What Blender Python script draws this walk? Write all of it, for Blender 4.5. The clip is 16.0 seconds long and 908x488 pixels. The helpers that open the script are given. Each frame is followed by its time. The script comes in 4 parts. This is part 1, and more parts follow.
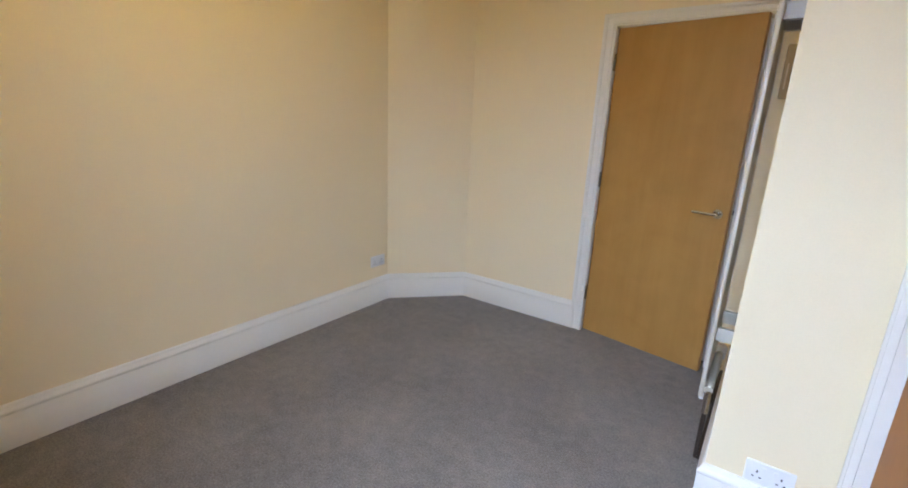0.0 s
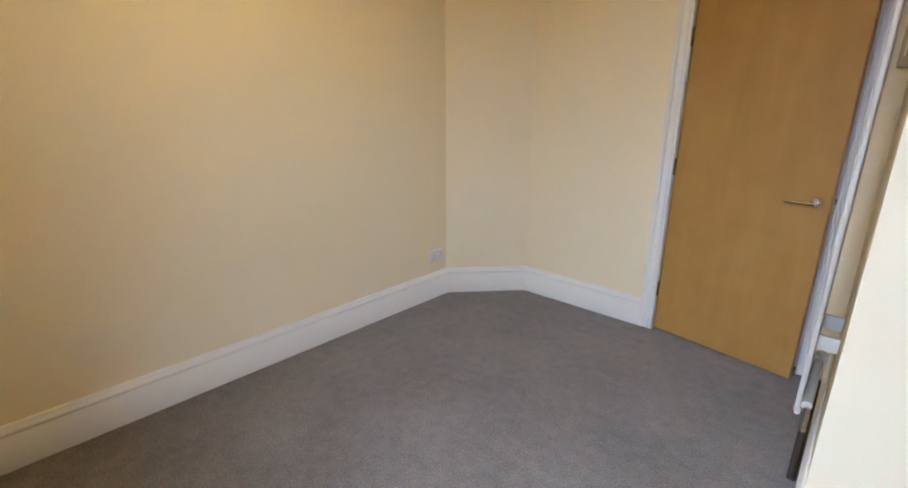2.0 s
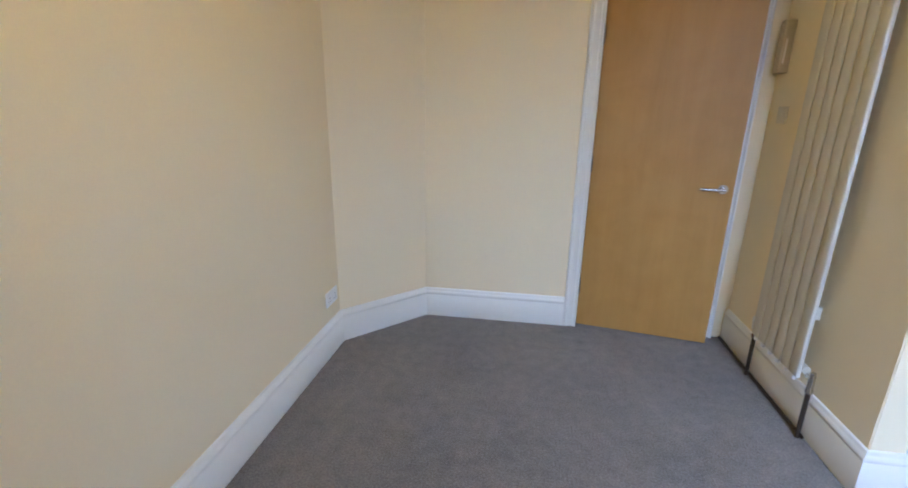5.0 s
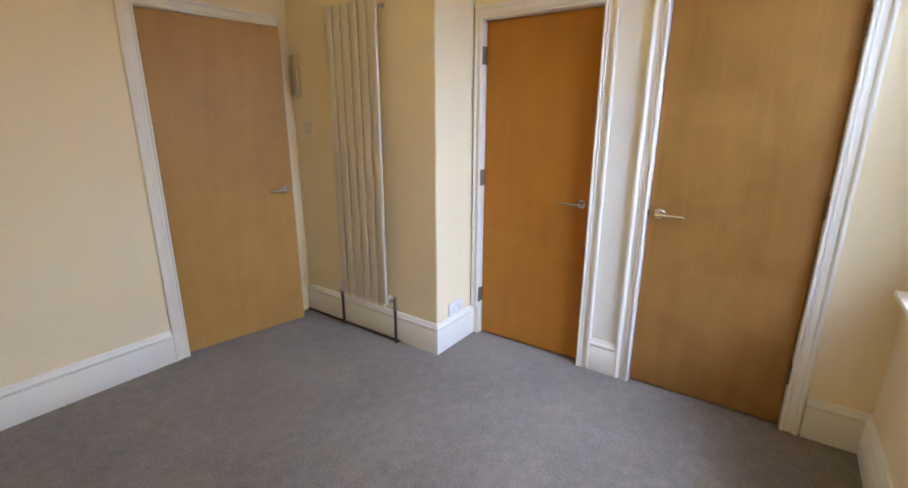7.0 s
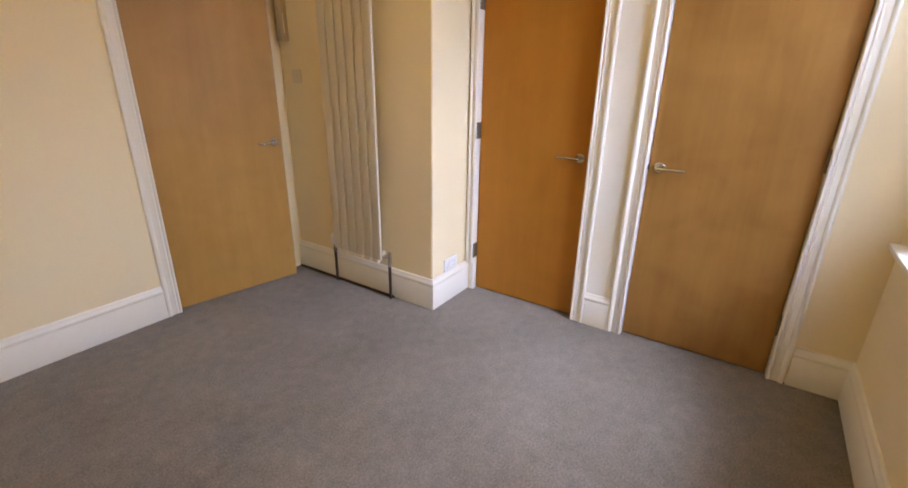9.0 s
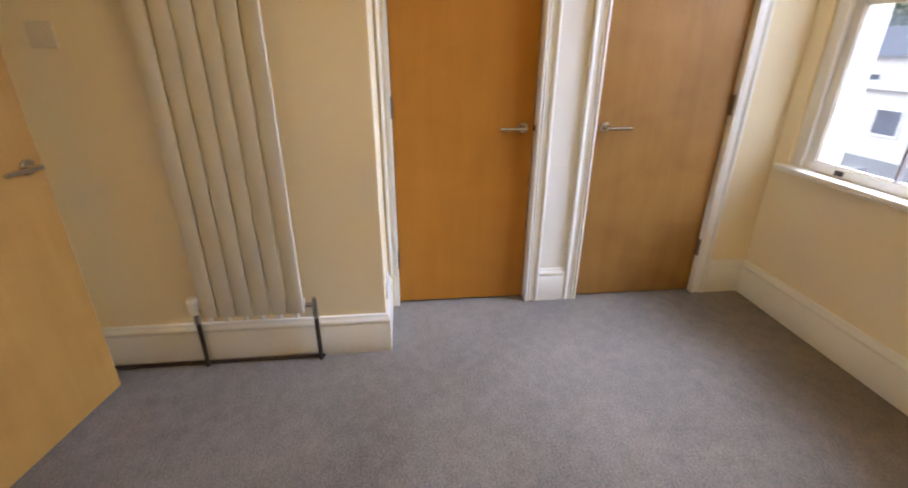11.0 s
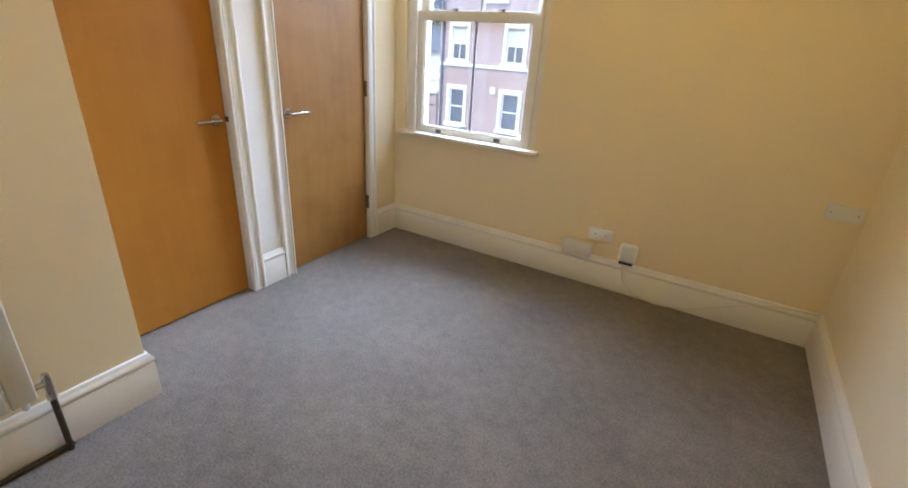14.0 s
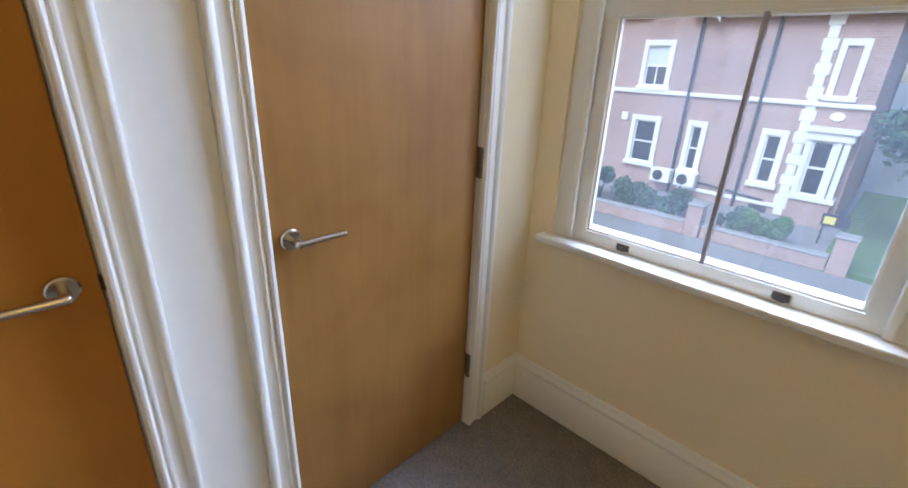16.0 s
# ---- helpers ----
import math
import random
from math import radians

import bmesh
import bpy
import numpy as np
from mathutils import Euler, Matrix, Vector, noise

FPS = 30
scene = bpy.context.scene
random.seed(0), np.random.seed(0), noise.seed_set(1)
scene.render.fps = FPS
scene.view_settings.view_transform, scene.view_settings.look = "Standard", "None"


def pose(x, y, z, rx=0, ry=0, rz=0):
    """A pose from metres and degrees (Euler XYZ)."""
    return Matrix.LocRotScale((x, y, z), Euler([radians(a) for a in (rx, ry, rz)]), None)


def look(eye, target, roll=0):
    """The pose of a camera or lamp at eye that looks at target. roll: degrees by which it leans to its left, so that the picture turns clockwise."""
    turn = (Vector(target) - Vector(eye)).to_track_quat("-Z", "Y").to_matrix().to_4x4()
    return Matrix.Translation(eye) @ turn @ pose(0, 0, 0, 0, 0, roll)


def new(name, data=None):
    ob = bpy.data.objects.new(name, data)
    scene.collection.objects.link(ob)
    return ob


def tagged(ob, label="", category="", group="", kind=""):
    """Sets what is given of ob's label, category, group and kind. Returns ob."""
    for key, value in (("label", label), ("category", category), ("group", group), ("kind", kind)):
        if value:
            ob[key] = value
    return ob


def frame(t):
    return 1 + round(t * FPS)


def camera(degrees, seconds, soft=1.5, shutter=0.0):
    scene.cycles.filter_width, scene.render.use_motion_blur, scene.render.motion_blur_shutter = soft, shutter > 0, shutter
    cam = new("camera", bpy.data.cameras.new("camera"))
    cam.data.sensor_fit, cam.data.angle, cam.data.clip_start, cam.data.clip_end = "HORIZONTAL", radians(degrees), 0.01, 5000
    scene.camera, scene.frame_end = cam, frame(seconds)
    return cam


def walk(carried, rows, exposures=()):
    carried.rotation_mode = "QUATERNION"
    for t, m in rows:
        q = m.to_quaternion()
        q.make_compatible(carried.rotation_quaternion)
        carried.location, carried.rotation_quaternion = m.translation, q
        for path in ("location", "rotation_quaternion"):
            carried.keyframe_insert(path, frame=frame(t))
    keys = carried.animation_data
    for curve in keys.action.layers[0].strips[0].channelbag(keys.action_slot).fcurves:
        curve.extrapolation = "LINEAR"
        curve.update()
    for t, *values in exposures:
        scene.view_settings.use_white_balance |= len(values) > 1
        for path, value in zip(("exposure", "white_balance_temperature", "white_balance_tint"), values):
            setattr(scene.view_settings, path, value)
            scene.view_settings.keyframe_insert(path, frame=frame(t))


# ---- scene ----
cam = camera(89.8, 16.0, soft=1.8, shutter=0.15)
PATH = [
    (0, (0.384, -0.308, 1.410), (1.484, -1.894, 0.887), 2.5),
    (0.5, (0.389, -0.300, 1.426), (1.493, -1.865, 0.849), 2.0),
    (1, (0.393, -0.290, 1.393), (1.707, -1.691, 0.836), -0.2),
    (1.5, (0.478, -0.291, 1.404), (1.754, -1.723, 0.838), 0.1),
    (2, (0.444, -0.380, 1.422), (1.737, -1.793, 0.846), -0.0),
    (2.5, (0.463, -0.420, 1.403), (1.752, -1.840, 0.835), 0.5),
    (3, (0.498, -0.475, 1.385), (1.752, -1.923, 0.810), 1.7),
    (3.2, (0.500, -0.485, 1.377), (1.759, -1.931, 0.806), 2.0),
    (5.3, (1.922, -0.450, 1.402), (1.865, -2.366, 0.832), 1.3),
    (5.5, (2.024, -0.494, 1.376), (1.720, -2.393, 0.826), 1.2),
    (6, (2.257, -0.577, 1.405), (1.392, -2.277, 0.805), -5.4),
    (6.5, (2.401, -0.553, 1.427), (1.012, -1.842, 0.790), -0.3),
    (7, (2.471, -0.476, 1.437), (0.898, -1.592, 0.906), 0.2),
    (7.5, (2.488, -0.440, 1.428), (0.898, -1.536, 0.905), 1.0),
    (8, (2.477, -0.438, 1.421), (0.883, -1.514, 0.874), 1.1),
    (8.5, (2.474, -0.448, 1.418), (0.911, -1.509, 0.761), 0.8),
    (8.7, (2.493, -0.467, 1.407), (0.932, -1.519, 0.730), 0.8),
    (10.8, (2.283, -1.766, 1.365), (0.466, -1.912, 0.543), 1.6),
    (11, (2.252, -1.953, 1.344), (0.428, -1.754, 0.548), 0.3),
    (11.5, (2.090, -2.304, 1.365), (0.444, -1.474, 0.590), 1.9),
    (12, (2.036, -2.553, 1.397), (0.677, -1.332, 0.584), -4.0),
    (12.5, (2.110, -2.743, 1.403), (1.389, -1.089, 0.539), -1.2),
    (13, (2.179, -2.826, 1.392), (1.503, -1.138, 0.558), 3.0),
    (13.5, (2.198, -2.861, 1.381), (1.439, -1.190, 0.586), 3.4),
    (14, (2.146, -2.739, 1.375), (1.243, -1.143, 0.577), 3.6),
    (14.5, (1.903, -2.421, 1.359), (0.981, -0.805, 0.622), 3.7),
    (15, (1.661, -2.014, 1.335), (0.648, -0.451, 0.608), 3.8),
    (15.5, (1.320, -1.708, 1.329), (0.157, -0.252, 0.602), 3.9),
    (16, (0.974, -1.392, 1.380), (-0.315, -0.057, 0.632), 2.4),
]
walk(cam, [(t, look(eye, target, roll)) for t, eye, target, roll in PATH],
     exposures=[(0, 0.03, 6800, 14), (3.2, 0.12, 6850, 15), (5.5, 0.03, 5800, 13), (6.2, 0.02, 6300, 13), (7.2, -0.03, 7200, 18), (8.7, 0.0, 8100, 24), (10.8, 0.16, 7550, 21), (11.5, 0.12, 7450, 21), (13, 0.16, 7000, 14), (14.3, 0.12, 6850, 14), (15, -0.1, 6650, 14), (16, -0.2, 6500, 15)])
SKY, WINDOW_WATTS, FILL_WATTS = 0.15, 1560.0, 10.5

# ---- world and light ----
world = bpy.data.worlds.new("overcast_sky")
scene.world = world
world.use_nodes = True
wn = world.node_tree.nodes
wl = world.node_tree.links
sky = wn.new("ShaderNodeTexSky")
sky.sky_type = 'NISHITA'
sky.sun_disc = False
sky.sun_elevation = radians(38)
sky.sun_rotation = radians(200)
sky.air_density, sky.dust_density, sky.ozone_density = 1.2, 1.5, 2.0
wn["Background"].inputs[1].default_value = SKY
wl.new(sky.outputs[0], wn["Background"].inputs[0])

sun_data = bpy.data.lights.new("sun", 'SUN')
sun_data.energy, sun_data.angle, sun_data.color = 4.8, radians(25), (0.60, 0.82, 1.0)
sun = new("sun", sun_data)
sun.matrix_world = look((0, 0, 30), (6 * 0.4, 25 * 0.8, 8), 0)

sky_window = bpy.data.lights.new("sky_in_window", 'AREA')
sky_window.shape, sky_window.size, sky_window.size_y = 'RECTANGLE', 6.4, 1.9
sky_window.energy, sky_window.color, sky_window.spread = WINDOW_WATTS, (0.445, 0.635, 1.0), radians(178)
window_lamp = new("sky_in_window", sky_window)
window_lamp.matrix_world = look((-0.80, 1.60, 3.10), (0.30, -1.80, 1.10))

# unseen warm fill light, added to lift and yellow the walls
fill_data = bpy.data.lights.new("warm_fill_bulb", 'POINT')
fill_data.energy, fill_data.color, fill_data.shadow_soft_size = FILL_WATTS, (1.0, 0.745, 0.17), 0.035
fill_light = new("warm_fill_bulb", fill_data)
fill_light.location = (1.70, -1.35, 2.145)


# ---- materials ----
def material(name, colour, rough=0.6, metal=0.0, scale=40.0, vary=0.08, bump=0.02, fine=None):
    """A painted, plastic, metal or stone surface: two scales of variation in colour and relief."""
    m = bpy.data.materials.new(name)
    m.use_nodes = True
    n, l = m.node_tree.nodes, m.node_tree.links
    b = n["Principled BSDF"]
    co = n.new("ShaderNodeTexCoord")
    big = n.new("ShaderNodeTexNoise")
    big.inputs["Scale"].default_value, big.inputs["Detail"].default_value = scale * 0.06, 4
    small = n.new("ShaderNodeTexNoise")
    small.inputs["Scale"].default_value, small.inputs["Detail"].default_value = fine or scale * 4, 5
    for t in (big, small):
        l.new(co.outputs["Object"], t.inputs["Vector"])
    mixf = n.new("ShaderNodeMath")
    mixf.operation = 'MULTIPLY_ADD'
    mixf.inputs[1].default_value = 0.5
    l.new(small.outputs[0], mixf.inputs[0])
    half = n.new("ShaderNodeMath")
    half.operation = 'MULTIPLY'
    half.inputs[1].default_value = 0.5
    l.new(big.outputs[0], half.inputs[0])
    l.new(half.outputs[0], mixf.inputs[2])
    ramp = n.new("ShaderNodeValToRGB")
    ramp.color_ramp.elements[0].position, ramp.color_ramp.elements[1].position = 0.32, 0.68
    ramp.color_ramp.elements[0].color = (*[c * (1 - vary) for c in colour], 1)
    ramp.color_ramp.elements[1].color = (*[min(1, c * (1 + vary)) for c in colour], 1)
    l.new(mixf.outputs[0], ramp.inputs[0])
    l.new(ramp.outputs[0], b.inputs["Base Color"])
    rr = n.new("ShaderNodeMapRange")
    rr.inputs[3].default_value, rr.inputs[4].default_value = max(0.02, rough - 0.08), min(1, rough + 0.08)
    l.new(big.outputs[0], rr.inputs[0])
    l.new(rr.outputs[0], b.inputs["Roughness"])
    b.inputs["Metallic"].default_value = metal
    if bump:
        bp = n.new("ShaderNodeBump")
        bp.inputs["Strength"].default_value, bp.inputs["Distance"].default_value = 0.5, bump * 0.1
        l.new(mixf.outputs[0], bp.inputs["Height"])
        l.new(bp.outputs[0], b.inputs["Normal"])
    return m


def veneer(name, dark, light, rough=0.47):
    """Maple veneer: long grain upwards, broad cathedral figure and fine pores."""
    m = bpy.data.materials.new(name)
    m.use_nodes = True
    n, l = m.node_tree.nodes, m.node_tree.links
    b = n["Principled BSDF"]
    co = n.new("ShaderNodeTexCoord")
    info = n.new("ShaderNodeObjectInfo")
    shift = n.new("ShaderNodeVectorMath")
    shift.operation = 'MULTIPLY_ADD'
    shift.inputs[1].default_value = (9, 9, 9)
    l.new(info.outputs["Random"], shift.inputs[0])
    l.new(co.outputs["Object"], shift.inputs[2])

    def noise_at(size, detail, dist):
        mp = n.new("ShaderNodeMapping")
        mp.inputs["Scale"].default_value = size
        l.new(shift.outputs[0], mp.inputs["Vector"])
        t = n.new("ShaderNodeTexNoise")
        t.inputs["Scale"].default_value, t.inputs["Detail"].default_value, t.inputs["Distortion"].default_value = 1, detail, dist
        l.new(mp.outputs[0], t.inputs["Vector"])
        return t
    figure = noise_at((7.0, 7.0, 1.1), 4, 1.2)
    pores = noise_at((150, 150, 5), 4, 0.2)
    streak = noise_at((34, 34, 1.3), 3, 0.5)
    cloud = noise_at((3.0, 3.0, 4.0), 3, 0.8)
    a = n.new("ShaderNodeMath")
    a.operation = 'MULTIPLY_ADD'
    a.inputs[1].default_value = 0.36
    l.new(figure.outputs[0], a.inputs[0])
    k = n.new("ShaderNodeMath")
    k.operation = 'MULTIPLY_ADD'
    k.inputs[1].default_value = 0.13
    l.new(streak.outputs[0], k.inputs[0])
    p = n.new("ShaderNodeMath")
    p.operation = 'MULTIPLY_ADD'
    p.inputs[1].default_value = 0.09
    l.new(pores.outputs[0], p.inputs[0])
    c = n.new("ShaderNodeMath")
    c.operation = 'MULTIPLY'
    c.inputs[1].default_value = 0.42
    l.new(cloud.outputs[0], c.inputs[0])
    l.new(c.outputs[0], p.inputs[2])
    l.new(p.outputs[0], k.inputs[2])
    l.new(k.outputs[0], a.inputs[2])
    ramp = n.new("ShaderNodeValToRGB")
    ramp.color_ramp.elements[0].position, ramp.color_ramp.elements[1].position = 0.29, 0.69
    ramp.color_ramp.elements[0].color, ramp.color_ramp.elements[1].color = (*dark, 1), (*light, 1)
    l.new(a.outputs[0], ramp.inputs[0])
    l.new(ramp.outputs[0], b.inputs["Base Color"])
    b.inputs["Roughness"].default_value = rough
    b.inputs["Specular IOR Level"].default_value = 0.26
    bp = n.new("ShaderNodeBump")
    bp.inputs["Strength"].default_value, bp.inputs["Distance"].default_value = 0.22, 0.0006
    l.new(pores.outputs[0], bp.inputs["Height"])
    l.new(bp.outputs[0], b.inputs["Normal"])
    return m


def carpet_material(name, dark, light):
    """Short loop-pile carpet: speckled tufts over broad traffic patches."""
    m = bpy.data.materials.new(name)
    m.use_nodes = True
    n, l = m.node_tree.nodes, m.node_tree.links
    b = n["Principled BSDF"]
    co = n.new("ShaderNodeTexCoord")
    tuft = n.new("ShaderNodeTexVoronoi")
    tuft.inputs["Scale"].default_value = 330
    speck = n.new("ShaderNodeTexNoise")
    speck.inputs["Scale"].default_value, speck.inputs["Detail"].default_value = 120, 7
    patch = n.new("ShaderNodeTexNoise")
    patch.inputs["Scale"].default_value, patch.inputs["Detail"].default_value = 2.2, 3
    mid = n.new("ShaderNodeTexNoise")
    mid.inputs["Scale"].default_value, mid.inputs["Detail"].default_value = 17, 6
    for t in (tuft, speck, patch, mid):
        l.new(co.outputs["Object"], t.inputs["Vector"])
    s = None
    for t, w in ((speck, 0.56), (patch, 0.22), (mid, 0.22)):
        k = n.new("ShaderNodeMath")
        k.operation = 'MULTIPLY_ADD'
        k.inputs[1].default_value = w
        l.new(t.outputs[0], k.inputs[0])
        if s:
            l.new(s.outputs[0], k.inputs[2])
        else:
            k.inputs[2].default_value = 0
        s = k
    ramp = n.new("ShaderNodeValToRGB")
    ramp.color_ramp.elements[0].position, ramp.color_ramp.elements[1].position = 0.37, 0.63
    ramp.color_ramp.elements[0].color, ramp.color_ramp.elements[1].color = (*dark, 1), (*light, 1)
    l.new(s.outputs[0], ramp.inputs[0])
    l.new(ramp.outputs[0], b.inputs["Base Color"])
    b.inputs["Roughness"].default_value = 0.95
    b.inputs["Specular IOR Level"].default_value = 0.15
    b.inputs["Sheen Weight"].default_value = 0.25
    h = n.new("ShaderNodeMath")
    h.operation = 'MULTIPLY_ADD'
    h.inputs[1].default_value = 0.6
    l.new(tuft.outputs["Distance"], h.inputs[0])
    l.new(speck.outputs[0], h.inputs[2])
    bp = n.new("ShaderNodeBump")
    bp.inputs["Strength"].default_value, bp.inputs["Distance"].default_value = 0.6, 0.003
    l.new(h.outputs[0], bp.inputs["Height"])
    l.new(bp.outputs[0], b.inputs["Normal"])
    return m


def brick_material(name, one, two, mortar):
    m = bpy.data.materials.new(name)
    m.use_nodes = True
    n, l = m.node_tree.nodes, m.node_tree.links
    b = n["Principled BSDF"]
    co = n.new("ShaderNodeTexCoord")
    mp = n.new("ShaderNodeMapping")
    mp.inputs["Rotation"].default_value = (radians(90), 0, 0)
    l.new(co.outputs["Object"], mp.inputs["Vector"])
    t = n.new("ShaderNodeTexBrick")
    t.inputs["Scale"].default_value = 1.0
    t.inputs["Brick Width"].default_value, t.inputs["Row Height"].default_value, t.inputs["Mortar Size"].default_value = 0.225, 0.075, 0.008
    t.inputs["Color1"].default_value, t.inputs["Color2"].default_value, t.inputs["Mortar"].default_value = (*one, 1), (*two, 1), (*mortar, 1)
    l.new(mp.outputs[0], t.inputs["Vector"])
    stain = n.new("ShaderNodeTexNoise")
    stain.inputs["Scale"].default_value, stain.inputs["Detail"].default_value = 0.8, 6
    l.new(co.outputs["Object"], stain.inputs["Vector"])
    rng = n.new("ShaderNodeMapRange")
    rng.inputs[3].default_value, rng.inputs[4].default_value = 0.75, 1.2
    l.new(stain.outputs[0], rng.inputs[0])
    mul = n.new("ShaderNodeVectorMath")
    mul.operation = 'MULTIPLY'
    l.new(t.outputs[0], mul.inputs[0])
    l.new(rng.outputs[0], mul.inputs[1])
    l.new(mul.outputs[0], b.inputs["Base Color"])
    b.inputs["Roughness"].default_value = 0.9
    bp = n.new("ShaderNodeBump")
    bp.invert = True
    bp.inputs["Strength"].default_value, bp.inputs["Distance"].default_value = 0.6, 0.01
    l.new(t.outputs["Fac"], bp.inputs["Height"])
    l.new(bp.outputs[0], b.inputs["Normal"])
    return m


def glass_material(name, tint=(1, 1, 1), rough=0.0):
    m = bpy.data.materials.new(name)
    m.use_nodes = True
    b = m.node_tree.nodes["Principled BSDF"]
    b.inputs["Base Color"].default_value = (*tint, 1)
    b.inputs["Transmission Weight"].default_value = 1.0
    b.inputs["Roughness"].default_value = rough
    b.inputs["IOR"].default_value = 1.45
    # a thin translucent layer paints glare haze and misting onto the pane
    n, l = m.node_tree.nodes, m.node_tree.links
    veil = n.new("ShaderNodeBsdfTranslucent")
    veil.inputs[0].default_value = (0.80, 0.84, 0.90, 1)
    t = n.new("ShaderNodeTexNoise")
    t.inputs["Scale"].default_value, t.inputs["Detail"].default_value = 3.0, 4
    k = n.new("ShaderNodeMapRange")
    k.inputs["To Min"].default_value, k.inputs["To Max"].default_value = 0.010, 0.036
    l.new(t.outputs[0], k.inputs["Value"])
    mix = n.new("ShaderNodeMixShader")
    l.new(k.outputs[0], mix.inputs[0])
    l.new(b.outputs[0], mix.inputs[1])
    l.new(veil.outputs[0], mix.inputs[2])
    l.new(mix.outputs[0], n["Material Output"].inputs[0])
    return m


WALL = material("cream_emulsion", (0.88, 0.740, 0.490), 0.75, scale=10, vary=0.025, bump=0.012, fine=160)
CEIL = material("white_emulsion", (0.82, 0.80, 0.74), 0.8, scale=10, vary=0.02, bump=0.01, fine=160)
TRIM = material("white_gloss_paint", (0.83, 0.79, 0.70), 0.32, scale=14, vary=0.018, bump=0.002, fine=40)
# maple veneer toned door by door, darkest on the one by the window
DOOR = veneer("golden_maple_veneer", (0.375, 0.184, 0.045), (0.480, 0.257, 0.072))
ORANGEDOOR = veneer("orange_maple_veneer", (0.365, 0.135, 0.016), (0.460, 0.186, 0.027))
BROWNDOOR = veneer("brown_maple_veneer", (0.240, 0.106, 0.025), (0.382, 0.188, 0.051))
LIPPING = veneer("maple_lipping", (0.40, 0.20, 0.06), (0.52, 0.28, 0.09), 0.5)
CARPET = carpet_material("grey_brown_carpet", (0.116, 0.098, 0.079), (0.258, 0.218, 0.176))
STEEL = material("satin_steel", (0.56, 0.52, 0.47), 0.25, metal=1.0, scale=60, vary=0.05, bump=0.003)
HINGE = material("dull_brass_steel", (0.22, 0.18, 0.13), 0.48, metal=0.7, scale=60, vary=0.15, bump=0.01)
RADWHITE = material("radiator_enamel", (0.66, 0.61, 0.50), 0.38, scale=20, vary=0.03, bump=0.004)
PLASTIC = material("white_plastic", (0.84, 0.83, 0.81), 0.35, scale=30, vary=0.02, bump=0.002)
CREAMBOX = material("beige_plastic", (0.50, 0.38, 0.21), 0.45, scale=30, vary=0.04, bump=0.004)
PIPE = material("dark_bronze_pipe", (0.07, 0.052, 0.040), 0.45, metal=0.6, scale=50, vary=0.3, bump=0.01)
DARK = material("dark_slot", (0.02, 0.018, 0.016), 0.6, scale=50, vary=0.1, bump=0)
# glazing bars only: a grey darker than the sash paint
BARGREY = material("bar_grey", (0.33, 0.30, 0.31), 0.5, metal=0.0, scale=40, vary=0.15, bump=0.01)
GLASS = glass_material("window_glass")
BRICK = brick_material("red_brick", (0.44, 0.268, 0.222), (0.37, 0.222, 0.186), (0.47, 0.38, 0.34))
STONE = material("white_painted_stone", (0.78, 0.76, 0.72), 0.7, scale=6, vary=0.08, bump=0.03)
SLATE = material("slate_roof", (0.10, 0.11, 0.13), 0.6, scale=8, vary=0.25, bump=0.05)
ASPHALT = material("wet_asphalt", (0.060, 0.062, 0.068), 0.33, scale=4, vary=0.3, bump=0.03, fine=60)
PAVING = material("grey_paving", (0.24, 0.23, 0.22), 0.75, scale=5, vary=0.15, bump=0.02)
KERB = material("kerb_stone", (0.32, 0.31, 0.29), 0.8, scale=6, vary=0.15, bump=0.03)
LEAF = material("hedge_leaf", (0.085, 0.190, 0.050), 0.5, scale=9, vary=0.4, bump=0)
LEAF2 = material("dark_leaf", (0.040, 0.100, 0.050), 0.55, scale=9, vary=0.4, bump=0)
GRASS = material("lawn", (0.09, 0.16, 0.04), 0.9, scale=8, vary=0.3, bump=0.05, fine=90)
BARK = material("bark", (0.10, 0.075, 0.055), 0.9, scale=12, vary=0.3, bump=0.08)
RENDER = material("pale_render", (0.62, 0.60, 0.56), 0.85, scale=4, vary=0.08, bump=0.02)
GREYRENDER = material("grey_render", (0.30, 0.31, 0.32), 0.85, scale=4, vary=0.12, bump=0.02)
FARGLASS = material("dark_window_glass", (0.03, 0.035, 0.042), 0.08, scale=3, vary=0.3, bump=0)
CURTAIN = material("net_curtain", (0.55, 0.58, 0.58), 0.8, scale=8, vary=0.15, bump=0.02)
# also the black of the sheet that stands for unlit rooms
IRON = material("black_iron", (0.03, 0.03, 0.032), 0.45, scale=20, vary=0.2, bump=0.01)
DULLMETAL = material("dark_bronze", (0.085, 0.07, 0.055), 0.5, metal=0.5, scale=60, vary=0.2, bump=0.01)
CABLE = material("cream_cable", (0.74, 0.64, 0.46), 0.5, scale=40, vary=0.05, bump=0)
YELLOW = material("yellow_sign", (0.75, 0.62, 0.12), 0.5, scale=20, vary=0.05, bump=0)


# ---- building helpers ----
def add_box(bm, x0, x1, y0, y1, z0, z1):
    m = Matrix.Translation(((x0 + x1) / 2, (y0 + y1) / 2, (z0 + z1) / 2)) @ Matrix.Diagonal((abs(x1 - x0), abs(y1 - y0), abs(z1 - z0), 1))
    return bmesh.ops.create_cube(bm, size=1, matrix=m)["verts"]


